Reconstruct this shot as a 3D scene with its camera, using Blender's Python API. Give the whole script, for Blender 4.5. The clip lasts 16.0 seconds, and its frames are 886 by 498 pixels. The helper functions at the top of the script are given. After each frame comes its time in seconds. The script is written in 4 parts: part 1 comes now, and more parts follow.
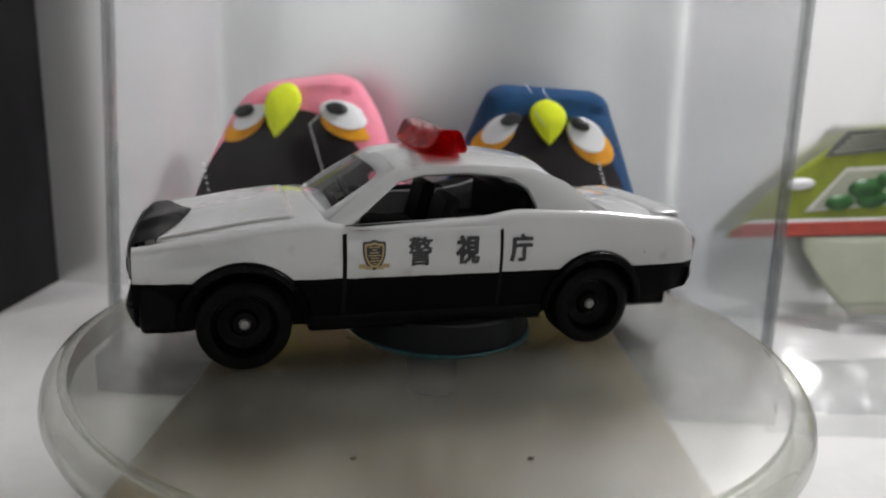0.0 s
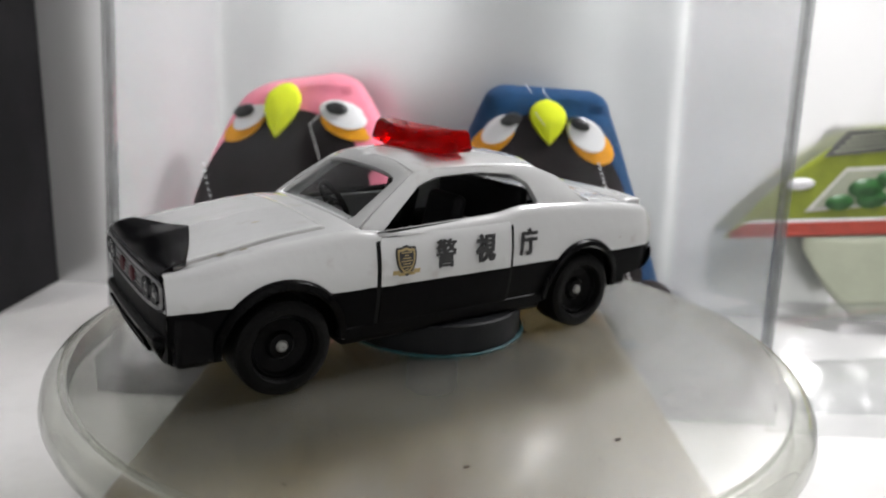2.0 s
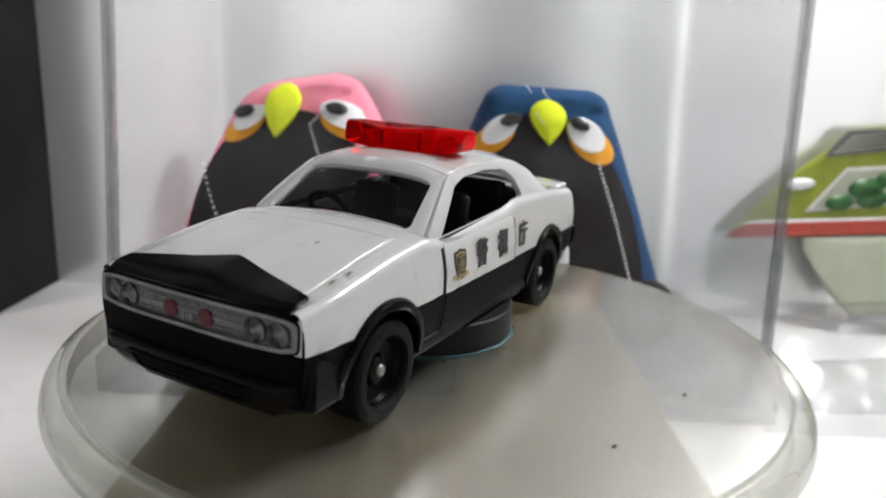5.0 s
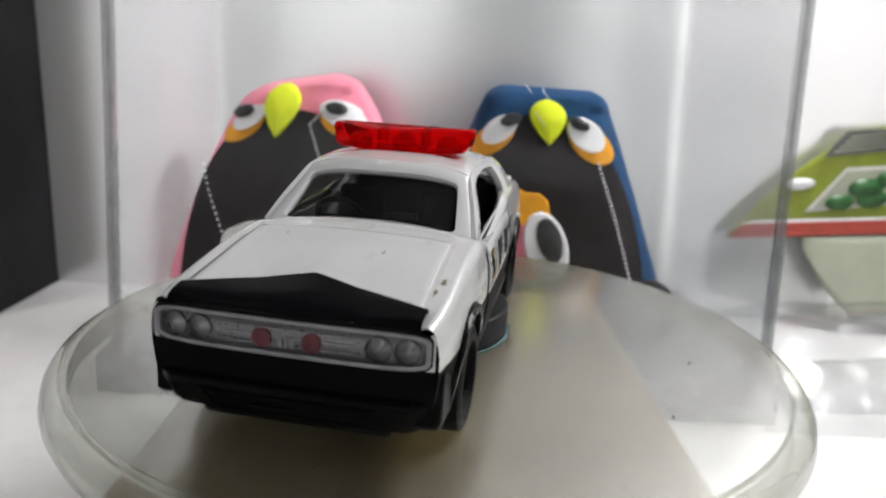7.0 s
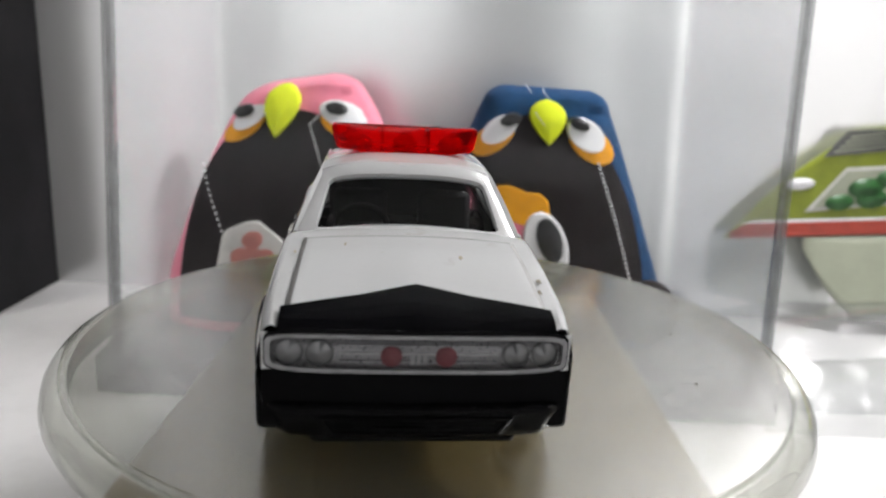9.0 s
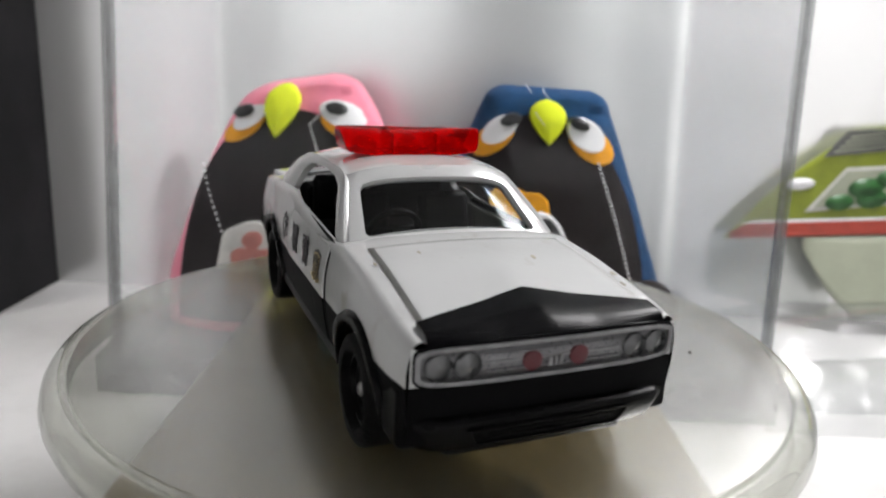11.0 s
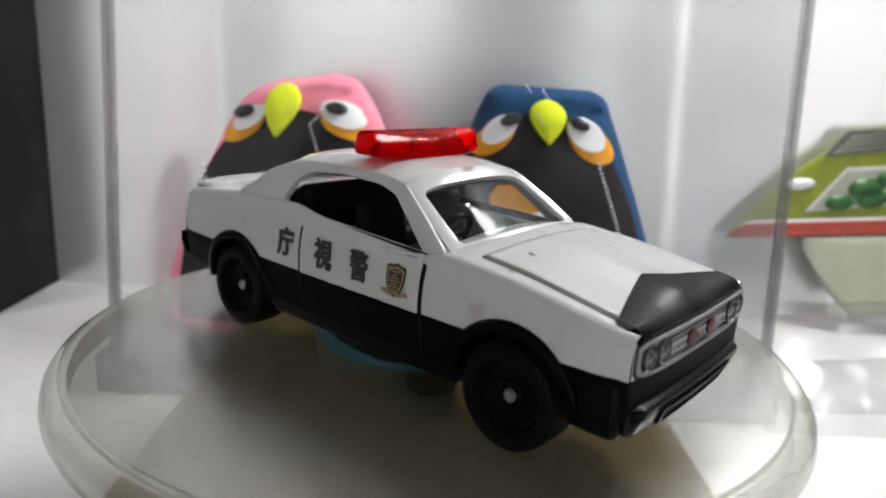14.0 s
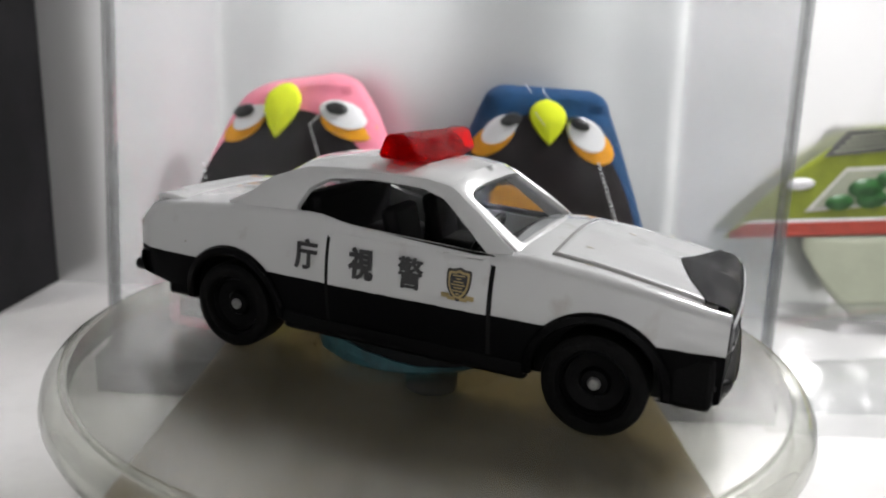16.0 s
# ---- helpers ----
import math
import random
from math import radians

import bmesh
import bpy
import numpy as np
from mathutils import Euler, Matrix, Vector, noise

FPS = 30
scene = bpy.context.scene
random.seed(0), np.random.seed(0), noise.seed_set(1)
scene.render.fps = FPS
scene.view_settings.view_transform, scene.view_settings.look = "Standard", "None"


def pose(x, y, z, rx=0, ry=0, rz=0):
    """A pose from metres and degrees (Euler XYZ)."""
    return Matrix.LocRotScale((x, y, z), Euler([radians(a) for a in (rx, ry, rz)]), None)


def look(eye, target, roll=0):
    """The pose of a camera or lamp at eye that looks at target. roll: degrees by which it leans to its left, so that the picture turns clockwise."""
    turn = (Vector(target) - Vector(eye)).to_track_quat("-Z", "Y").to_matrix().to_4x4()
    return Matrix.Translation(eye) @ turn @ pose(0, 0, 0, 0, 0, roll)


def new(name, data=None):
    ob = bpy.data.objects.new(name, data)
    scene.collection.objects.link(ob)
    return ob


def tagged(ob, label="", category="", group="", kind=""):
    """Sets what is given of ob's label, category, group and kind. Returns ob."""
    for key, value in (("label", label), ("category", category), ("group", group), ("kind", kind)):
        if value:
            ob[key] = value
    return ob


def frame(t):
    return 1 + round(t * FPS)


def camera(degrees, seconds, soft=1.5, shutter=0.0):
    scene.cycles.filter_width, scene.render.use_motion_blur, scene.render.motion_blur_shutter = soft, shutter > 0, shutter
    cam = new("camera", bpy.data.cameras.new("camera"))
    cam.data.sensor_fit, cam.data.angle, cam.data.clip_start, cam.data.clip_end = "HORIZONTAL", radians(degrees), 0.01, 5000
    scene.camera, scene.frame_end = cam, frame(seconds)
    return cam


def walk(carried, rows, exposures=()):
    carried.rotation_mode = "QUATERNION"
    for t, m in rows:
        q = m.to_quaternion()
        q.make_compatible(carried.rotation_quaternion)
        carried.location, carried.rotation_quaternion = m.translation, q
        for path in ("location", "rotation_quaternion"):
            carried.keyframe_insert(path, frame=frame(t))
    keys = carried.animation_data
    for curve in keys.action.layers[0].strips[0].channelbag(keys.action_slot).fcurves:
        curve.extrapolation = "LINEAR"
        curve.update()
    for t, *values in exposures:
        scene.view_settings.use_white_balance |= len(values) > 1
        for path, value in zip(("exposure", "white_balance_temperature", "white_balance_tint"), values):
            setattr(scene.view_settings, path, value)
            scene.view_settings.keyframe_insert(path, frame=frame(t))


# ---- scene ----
# ---------- camera ----------
cam = camera(63.7, 16.0, soft=2.0)
EYE = Vector((0.0, -0.0840, 0.0321))
AIM = Vector((0.0066, 0.9686, -0.2484))
walk(cam, [(0.0, look(EYE, EYE + AIM, 3.07)), (16.0, look(EYE, EYE + AIM, 3.07))], exposures=[(0.0, -0.48), (0.5, -0.42), (1.0, -0.22), (1.5, -0.05), (2.0, -0.05), (2.5, -0.02), (4.0, -0.02), (9.0, -0.02), (12.0, -0.05), (16.0, -0.05)])
cam.data.dof.use_dof = True
cam.data.dof.focus_distance = 0.072
cam.data.dof.aperture_fstop = 40.0

# ---------- light ----------
world = bpy.data.worlds.new("room_air")
scene.world = world
world.use_nodes = True
world.node_tree.nodes["Background"].inputs[0].default_value = (0.9, 0.95, 1.0, 1)
world.node_tree.nodes["Background"].inputs[1].default_value = 0.05


def area_lamp(name, eye, target, sx, sy, watts, colour=(1, 1, 1)):
    d = bpy.data.lights.new(name, "AREA")
    d.shape, d.size, d.size_y, d.energy, d.color = "RECTANGLE", sx, sy, watts, colour
    ob = new(name, d)
    ob.matrix_world = look(eye, target)
    return ob


# unseen narrow fill, added to brighten the left back corner
left_fill_lamp = area_lamp("left_fill_lamp", (-0.190, 0.030, 0.385), (-0.105, 0.108, 0.0), 0.12, 0.06, 0.036, (1.0, 0.98, 0.99))
left_fill_lamp.data.spread = radians(32)
area_lamp("shelf_lamp", (0.130, 0.070, 0.170), (0.0, -0.015, 0.0), 0.09, 0.03, 0.66, (1.0, 0.98, 0.99))
# unseen lamp added behind the camera; lights what the metal sheet reflects
rear_fill_lamp = area_lamp("rear_fill_lamp", (0.06, -0.30, 0.36), (0.06, -0.44, 0.0), 0.64, 0.08, 3.15, (1.0, 0.98, 0.99))
rear_fill_lamp.data.spread = radians(95)


# ---------- materials ----------
def nodes_of(name):
    m = bpy.data.materials.new(name)
    m.use_nodes = True
    return m, m.node_tree.nodes, m.node_tree.links, m.node_tree.nodes["Principled BSDF"]


def surface(name, colour, rough=0.5, metal=0.0, vary=0.12, scale=400.0, bump=0.0, bump_scale=3000.0, coat=0.0, tint=None, rough_vary=0.1, sheen=0.0, spec=0.5):
    """A plain surface with stains at one scale, grain at another, and fine relief."""
    m, N, L, b = nodes_of(name)
    co = N.new("ShaderNodeTexCoord")
    big, small = N.new("ShaderNodeTexNoise"), N.new("ShaderNodeTexNoise")
    big.inputs["Scale"].default_value, small.inputs["Scale"].default_value = scale, scale * 9
    big.inputs["Detail"].default_value = 5
    for n in (big, small):
        L.new(co.outputs["Object"], n.inputs["Vector"])
    add = N.new("ShaderNodeMath")
    add.operation = "MULTIPLY_ADD"
    L.new(small.outputs["Fac"], add.inputs[0])
    add.inputs[1].default_value = 0.35
    L.new(big.outputs["Fac"], add.inputs[2])
    ramp = N.new("ShaderNodeValToRGB")
    e = ramp.color_ramp.elements
    dark = tint or [c * (1 - 2 * vary) for c in colour]
    e[0].position, e[0].color = 0.40, (*dark, 1)
    e[1].position, e[1].color = 0.78, (*colour, 1)
    L.new(add.outputs[0], ramp.inputs[0])
    L.new(ramp.outputs[0], b.inputs["Base Color"])
    mr = N.new("ShaderNodeMapRange")
    mr.inputs["To Min"].default_value, mr.inputs["To Max"].default_value = max(0.02, rough - rough_vary), min(1, rough + rough_vary)
    L.new(small.outputs["Fac"], mr.inputs["Value"])
    L.new(mr.outputs[0], b.inputs["Roughness"])
    b.inputs["Metallic"].default_value = metal
    b.inputs["Coat Weight"].default_value = coat
    b.inputs["Sheen Weight"].default_value = sheen
    b.inputs["Specular IOR Level"].default_value = spec
    if bump:
        fine, bp = N.new("ShaderNodeTexNoise"), N.new("ShaderNodeBump")
        fine.inputs["Scale"].default_value, fine.inputs["Detail"].default_value = bump_scale, 6
        L.new(co.outputs["Object"], fine.inputs["Vector"])
        bp.inputs["Strength"].default_value, bp.inputs["Distance"].default_value = bump, 0.0004
        L.new(fine.outputs["Fac"], bp.inputs["Height"])
        L.new(bp.outputs[0], b.inputs["Normal"])
    return m


def clear(name, colour, gloss=0.03, ior=1.5, haze=0.0, haze_colour=(0.8, 0.8, 0.76), scale=300.0, power=4.0):
    """Clear plastic: see-through with a Fresnel gloss and a faint dusty haze in patches."""
    m, N, L, b = nodes_of(name)
    N.remove(b)
    out = N["Material Output"]
    tr, gl, df, fr = N.new("ShaderNodeBsdfTransparent"), N.new("ShaderNodeBsdfGlossy"), N.new("ShaderNodeBsdfDiffuse"), N.new("ShaderNodeLayerWeight")
    tr.inputs[0].default_value = (*colour, 1)
    df.inputs[0].default_value = (*haze_colour, 1)
    gl.inputs["Roughness"].default_value = gloss
    fr.inputs["Blend"].default_value = 0.5
    pw, sc = N.new("ShaderNodeMath"), N.new("ShaderNodeMath")
    pw.operation, sc.operation = "POWER", "MULTIPLY_ADD"
    L.new(fr.outputs["Facing"], pw.inputs[0])
    pw.inputs[1].default_value = power
    L.new(pw.outputs[0], sc.inputs[0])
    f0 = ((ior - 1) / (ior + 1)) ** 2
    sc.inputs[1].default_value, sc.inputs[2].default_value = 0.8, f0
    co, no, mr = N.new("ShaderNodeTexCoord"), N.new("ShaderNodeTexNoise"), N.new("ShaderNodeMapRange")
    no.inputs["Scale"].default_value, no.inputs["Detail"].default_value = scale, 8
    L.new(co.outputs["Object"], no.inputs["Vector"])
    L.new(no.outputs["Fac"], mr.inputs["Value"])
    mr.inputs["From Min"].default_value, mr.inputs["From Max"].default_value = 0.35, 0.75
    mr.inputs["To Min"].default_value, mr.inputs["To Max"].default_value = haze * 0.5, haze * 1.5
    m1, m2 = N.new("ShaderNodeMixShader"), N.new("ShaderNodeMixShader")
    L.new(mr.outputs[0], m1.inputs[0])
    L.new(tr.outputs[0], m1.inputs[1])
    L.new(df.outputs[0], m1.inputs[2])
    L.new(sc.outputs[0], m2.inputs[0])
    L.new(m1.outputs[0], m2.inputs[1])
    L.new(gl.outputs[0], m2.inputs[2])
    L.new(m2.outputs[0], out.inputs[0])
    return m


def two_tone(name):
    """White car enamel with a black lower half."""
    m, N, L, b = nodes_of(name)
    co, sep = N.new("ShaderNodeTexCoord"), N.new("ShaderNodeSeparateXYZ")
    L.new(co.outputs["Object"], sep.inputs[0])

    def math_node(op, a, c, d=None):
        n = N.new("ShaderNodeMath")
        n.operation = op
        for i, v in enumerate((a, c, d)):
            if v is None:
                continue
            if isinstance(v, float):
                n.inputs[i].default_value = v
            else:
                L.new(v, n.inputs[i])
        return n.outputs[0]
    wob = N.new("ShaderNodeTexNoise")
    wob.inputs["Scale"].default_value = 900
    L.new(co.outputs["Object"], wob.inputs["Vector"])
    zz = math_node("MULTIPLY_ADD", wob.outputs["Fac"], 0.00018, sep.outputs["Z"])
    low = math_node("LESS_THAN", zz, 0.00985)
    black = low
    big = N.new("ShaderNodeTexNoise")
    big.inputs["Scale"].default_value, big.inputs["Detail"].default_value = 260, 6
    L.new(co.outputs["Object"], big.inputs["Vector"])
    ramp = N.new("ShaderNodeValToRGB")
    e = ramp.color_ramp.elements
    e[0].position, e[0].color = 0.24, (0.34, 0.33, 0.30, 1)
    e[1].position, e[1].color = 0.38, (0.42, 0.425, 0.42, 1)
    L.new(big.outputs["Fac"], ramp.inputs[0])
    mix = N.new("ShaderNodeMix")
    mix.data_type = "RGBA"
    L.new(black, mix.inputs["Factor"])
    L.new(ramp.outputs[0], mix.inputs["A"])
    mix.inputs["B"].default_value = (0.0015, 0.0015, 0.0018, 1)
    L.new(mix.outputs["Result"], b.inputs["Base Color"])
    L.new(math_node("MULTIPLY_ADD", low, -0.46, 0.5), b.inputs["Specular IOR Level"])
    L.new(math_node("MULTIPLY_ADD", low, 0.3, 0.22), b.inputs["Roughness"])
    L.new(math_node("MULTIPLY_ADD", low, -0.7, 0.7), b.inputs["Coat Weight"])
    b.inputs["Coat Roughness"].default_value = 0.05
    fine, bp = N.new("ShaderNodeTexNoise"), N.new("ShaderNodeBump")
    fine.inputs["Scale"].default_value = 700
    L.new(co.outputs["Object"], fine.inputs["Vector"])
    bp.inputs["Strength"].default_value, bp.inputs["Distance"].default_value = 0.12, 0.0003
    L.new(fine.outputs["Fac"], bp.inputs["Height"])
    L.new(bp.outputs[0], b.inputs["Normal"])
    return m


def brushed_sheet(name):
    m, N, L, b = nodes_of(name)
    co, mp, no = N.new("ShaderNodeTexCoord"), N.new("ShaderNodeMapping"), N.new("ShaderNodeTexNoise")
    mp.inputs["Scale"].default_value = (35, 35, 22)
    L.new(co.outputs["Object"], mp.inputs[0])
    L.new(mp.outputs[0], no.inputs["Vector"])
    no.inputs["Scale"].default_value, no.inputs["Detail"].default_value = 1.0, 6
    mr = N.new("ShaderNodeMapRange")
    L.new(no.outputs["Fac"], mr.inputs["Value"])
    mr.inputs["To Min"].default_value, mr.inputs["To Max"].default_value = 0.85, 0.92
    cmb = N.new("ShaderNodeCombineColor")
    for i in range(3):
        L.new(mr.outputs[0], cmb.inputs[i])
    L.new(cmb.outputs[0], b.inputs["Base Color"])
    b.inputs["Roughness"].default_value = 0.24
    b.inputs["Metallic"].default_value = 0.70
    return m


M_PAINT = two_tone("two_tone_enamel")
M_BLACK = surface("black_plastic", (0.002, 0.002, 0.0022), 0.34, spec=0.06, vary=0.2, scale=500, bump=0.15)
M_BUMPER = surface("bumper_plastic", (0.002, 0.002, 0.0023), 0.22, spec=0.06, vary=0.2, scale=500, bump=0.12)
M_NOSE = surface("black_enamel", (0.002, 0.002, 0.0025), 0.24, vary=0.1, scale=500, rough_vary=0.0, spec=0.035)
M_RUBBER = surface("black_rubber", (0.002, 0.002, 0.002), 0.6, spec=0.08, vary=0.2, scale=900, bump=0.3)
M_GAP = surface("dark_groove", (0.006, 0.006, 0.006), 0.7, spec=0.1)
M_GREYGAP = surface("grey_groove", (0.25, 0.25, 0.24), 0.6)
M_CHIP = surface("chipped_primer", (0.22, 0.19, 0.13), 0.6, vary=0.3, scale=900)
M_STEEL = surface("axle_steel", (0.20, 0.20, 0.195), 0.45, metal=0.6)
M_INK = surface("black_ink", (0.012, 0.012, 0.013), 0.45)
M_GOLD = surface("gold_ink", (0.30, 0.23, 0.10), 0.4, metal=0.3)
M_CHROME = surface("grey_chrome", (0.14, 0.14, 0.145), 0.3, metal=0.55, bump=0.05, bump_scale=1200)
M_FRAME = surface("silver_frame", (0.20, 0.20, 0.205), 0.5, metal=0.3, vary=0.2, scale=700)
M_LENS = surface("lamp_lens", (0.07, 0.072, 0.075), 0.15, metal=0.4, coat=0.6)
M_REDINK = surface("red_ink", (0.075, 0.003, 0.008), 0.55)
M_GLASS = clear("car_glass", (0.70, 0.72, 0.73), 0.02, 1.25, 0.006, power=6.5)
M_SEAT = surface("dark_seat", (0.004, 0.004, 0.0045), 0.6, spec=0.12, bump=0.1)
M_FLOOR = surface("white_shelf_sheet", (0.63, 0.63, 0.62), 0.40, vary=0.06, scale=60, bump=0.05, bump_scale=900)
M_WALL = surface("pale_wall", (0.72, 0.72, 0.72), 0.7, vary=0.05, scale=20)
# darker copies of the pale wall, to cut light and reflections from unseen walls
M_GREY = surface("greyed_unseen_wall", (0.38, 0.38, 0.38), 0.8, vary=0.1, scale=20)
M_DIM = surface("darkened_unseen_wall", (0.16, 0.16, 0.16), 0.8, vary=0.1, scale=20)
M_DARK = surface("black_side_board", (0.014, 0.014, 0.015), 0.6, spec=0.12, vary=0.3, scale=60, bump=0.1)
M_SHEET = brushed_sheet("brushed_metal_sheet")
M_DISC = clear("clear_disc_plastic", (0.95, 0.955, 0.92), 0.21, 1.5, 0.10, (0.66, 0.66, 0.58), 60, power=1.5)
M_CASE = clear("clear_case_plastic", (0.97, 0.975, 0.975), 0.03, 1.18, 0.005, (0.8, 0.8, 0.8), 90)
M_SIDE = clear("dusty_case_side", (0.93, 0.935, 0.94), 0.06, 1.3, 0.22, (0.82, 0.82, 0.82), 9, power=7)
M_EDGE = clear("case_edge_plastic", (0.70, 0.71, 0.71), 0.1, 1.45, 0.14, (0.5, 0.5, 0.5), 200)
M_PLINTH = clear("smoky_grey_plastic", (0.75, 0.75, 0.77), 0.15, 1.4, 0.40, (0.40, 0.40, 0.43), 120)
M_RIM = clear("milky_rim_plastic", (0.93, 0.94, 0.90), 0.04, 1.5, 0.09, (0.60, 0.60, 0.54), 22, power=2.2)
M_IVORY = surface("yellowed_ivory_plastic", (0.25, 0.183, 0.075), 0.34, vary=0.12, scale=45, tint=(0.12, 0.085, 0.037))
M_PLATE = surface("dark_magnet", (0.010, 0.011, 0.012), 0.5, spec=0.10, vary=0.2, scale=400, bump=0.1)
M_GRIT = surface("brown_grit", (0.05, 0.035, 0.02), 0.8, vary=0.3, scale=900)
M_TEAL = surface("teal_pad", (0.015, 0.085, 0.10), 0.6, vary=0.3, scale=500, tint=(0.015, 0.03, 0.035), bump=0.3)
M_PINK = surface("pink_felt", (0.88, 0.24, 0.34), 0.9, vary=0.1, scale=300, bump=0.9, bump_scale=2600, sheen=0.3)
M_BLUE = surface("blue_felt", (0.006, 0.050, 0.135), 0.9, vary=0.15, scale=300, bump=0.9, bump_scale=2600, sheen=0.03, spec=0.2)
M_FACE = surface("dark_cloth", (0.020, 0.016, 0.017), 0.85, vary=0.2, scale=200, bump=0.25, bump_scale=1100, spec=0.05)
M_WHITE = surface("white_felt", (0.82, 0.82, 0.83), 0.9, vary=0.05, bump=0.7, bump_scale=2600)
M_ORANGE = surface("orange_felt", (0.84, 0.36, 0.004), 0.9, vary=0.1, bump=0.8, bump_scale=2600)
M_BEAK = surface("lime_yellow_felt", (0.72, 0.82, 0.012), 0.9, vary=0.06, bump=0.7, bump_scale=2600)
M_TAG = surface("grey_cloth_tag", (0.60, 0.59, 0.56), 0.9, vary=0.12, bump=0.4, bump_scale=2000)
M_TAGRED = surface("faded_red_print", (0.50, 0.20, 0.17), 0.9, vary=0.2)
M_BUTTON = surface("black_button", (0.014, 0.014, 0.016), 0.3, bump=0.1)
M_THREAD = surface("white_thread", (0.7, 0.7, 0.7), 0.8)
M_LIME = surface("lime_card_print", (0.20, 0.24, 0.015), 0.35, vary=0.15, scale=200)
M_CARDRED = surface("red_card_print", (0.38, 0.05, 0.03), 0.35)
M_CARDBACK = surface("pale_card_back", (0.31, 0.33, 0.25), 0.5, vary=0.06, scale=120)
M_CARDGREEN = surface("green_card_print", (0.03, 0.12, 0.03), 0.4, vary=0.2)
M_CARDGREY = surface("grey_card_print", (0.10, 0.10, 0.10), 0.4, vary=0.2)
# grey see-through colour for the shade on the metal sheet
M_SHADE_FILM = clear("grey_shade_film", (0.84, 0.85, 0.84), 0.2, 1.2, 0.16, (0.55, 0.56, 0.55), 40)
M_BAG = clear("clear_bag_film", (0.80, 0.81, 0.81), 0.18, 1.7, 0.10, (0.75, 0.75, 0.75), 60)


def red_plastic():
    m, N, L, b = nodes_of("red_lamp_plastic")
    b.inputs["Base Color"].default_value = (0.70, 0.0005, 0.001, 1)
    b.inputs["Transmission Weight"].default_value = 0.9
    b.inputs["Specular IOR Level"].default_value = 0.12
    b.inputs["Roughness"].default_value = 0.01
    b.inputs["IOR"].default_value = 1.12
    co, no, bp = N.new("ShaderNodeTexCoord"), N.new("ShaderNodeTexNoise"), N.new("ShaderNodeBump")
    no.inputs["Scale"].default_value = 500
    L.new(co.outputs["Object"], no.inputs["Vector"])
    bp.inputs["Strength"].default_value, bp.inputs["Distance"].default_value = 0.015, 0.0003
    L.new(no.outputs["Fac"], bp.inputs["Height"])
    L.new(bp.outputs[0], b.inputs["Normal"])
    return m


M_RED = red_plastic()

# ---------- builders (all shapes in millimetres) ----------
MM = 0.001


def finish(name, bm, material, smooth=True, merge=0.0, bevel=0.0, solid=0.0, segments=2):
    if merge:
        bmesh.ops.remove_doubles(bm, verts=bm.verts, dist=merge)
    bmesh.ops.recalc_face_normals(bm, faces=bm.faces)
    bmesh.ops.scale(bm, vec=(MM, MM, MM), verts=bm.verts)
    me = bpy.data.meshes.new(name)
    bm.to_mesh(me)
    bm.free()
    me.materials.append(material)
    if smooth:
        me.shade_smooth()
        me.set_sharp_from_angle(angle=radians(35))
    ob = new(name, me)
    if solid:
        md = ob.modifiers.new("thickness", "SOLIDIFY")
        md.thickness, md.offset = solid * MM, -1
    if bevel:
        md = ob.modifiers.new("edge", "BEVEL")
        md.width, md.segments, md.limit_method, md.angle_limit = bevel * MM, segments, "ANGLE", radians(35)
    return ob


def part(name, bm, material, parent, label="", **kw):
    ob = finish(name, bm, material, **kw)
    ob.parent = parent
    if label:
        tagged(ob, label)
    return ob


def thing(name, label, category, m=None, group="", kind=""):
    ob = new(name)
    ob.empty_display_size = 0.01
    if m is not None:
        ob.matrix_world = m
    return tagged(ob, label, category, group, kind)


def box(bm, x0, x1, y0, y1, z0, z1, m=None):
    vs = [bm.verts.new((x, y, z)) for x in (x0, x1) for y in (y0, y1) for z in (z0, z1)]
    for q in ((0, 1, 3, 2), (4, 6, 7, 5), (0, 4, 5, 1), (2, 3, 7, 6), (0, 2, 6, 4), (1, 5, 7, 3)):
        bm.faces.new([vs[i] for i in q])
    if m is not None:
        bmesh.ops.transform(bm, matrix=m, verts=vs)
    return vs


def boxed(*a):
    bm = bmesh.new()
    box(bm, *a)
    return bm


def grid(bm, rows, close=False):
    """Skin a list of rows of points, all as long as one another."""
    vs = [[bm.verts.new(p) for p in r] for r in rows]
    for a, b in zip(vs, vs[1:]):
        n = len(a)
        for i in range(n if close else n - 1):
            q = (a[i], a[(i + 1) % n], b[(i + 1) % n], b[i])
            bm.faces.new(q)
    return vs


def lathe(profile, n=48, axis="z", cap=True):
    """Turn a profile of (radius, height) round an axis."""
    bm = bmesh.new()
    rows = []
    for r, h in profile:
        ring = []
        for i in range(n):
            a = 2 * math.pi * i / n
            c, s = r * math.cos(a), r * math.sin(a)
            ring.append((c, s, h) if axis == "z" else (c, h, s) if axis == "y" else (h, c, s))
        rows.append(ring)
    vs = grid(bm, rows, True)
    if cap:
        bm.faces.new(vs[0])
        bm.faces.new(list(reversed(vs[-1])))
    return bm


def lerp(a, b, t):
    return a + (b - a) * t


def curve1(keys, x):
    """Smooth interpolation between (x, value) keys in rising x."""
    if x <= keys[0][0]:
        return keys[0][1]
    for (a, u), (b, v) in zip(keys, keys[1:]):
        if x <= b:
            t = (x - a) / (b - a)
            return lerp(u, v, t)
    return keys[-1][1]


def soft1(keys, x, w=1.2):
    return sum(curve1(keys, x + d * w) for d in (-1, -0.5, 0, 0.5, 1)) / 5


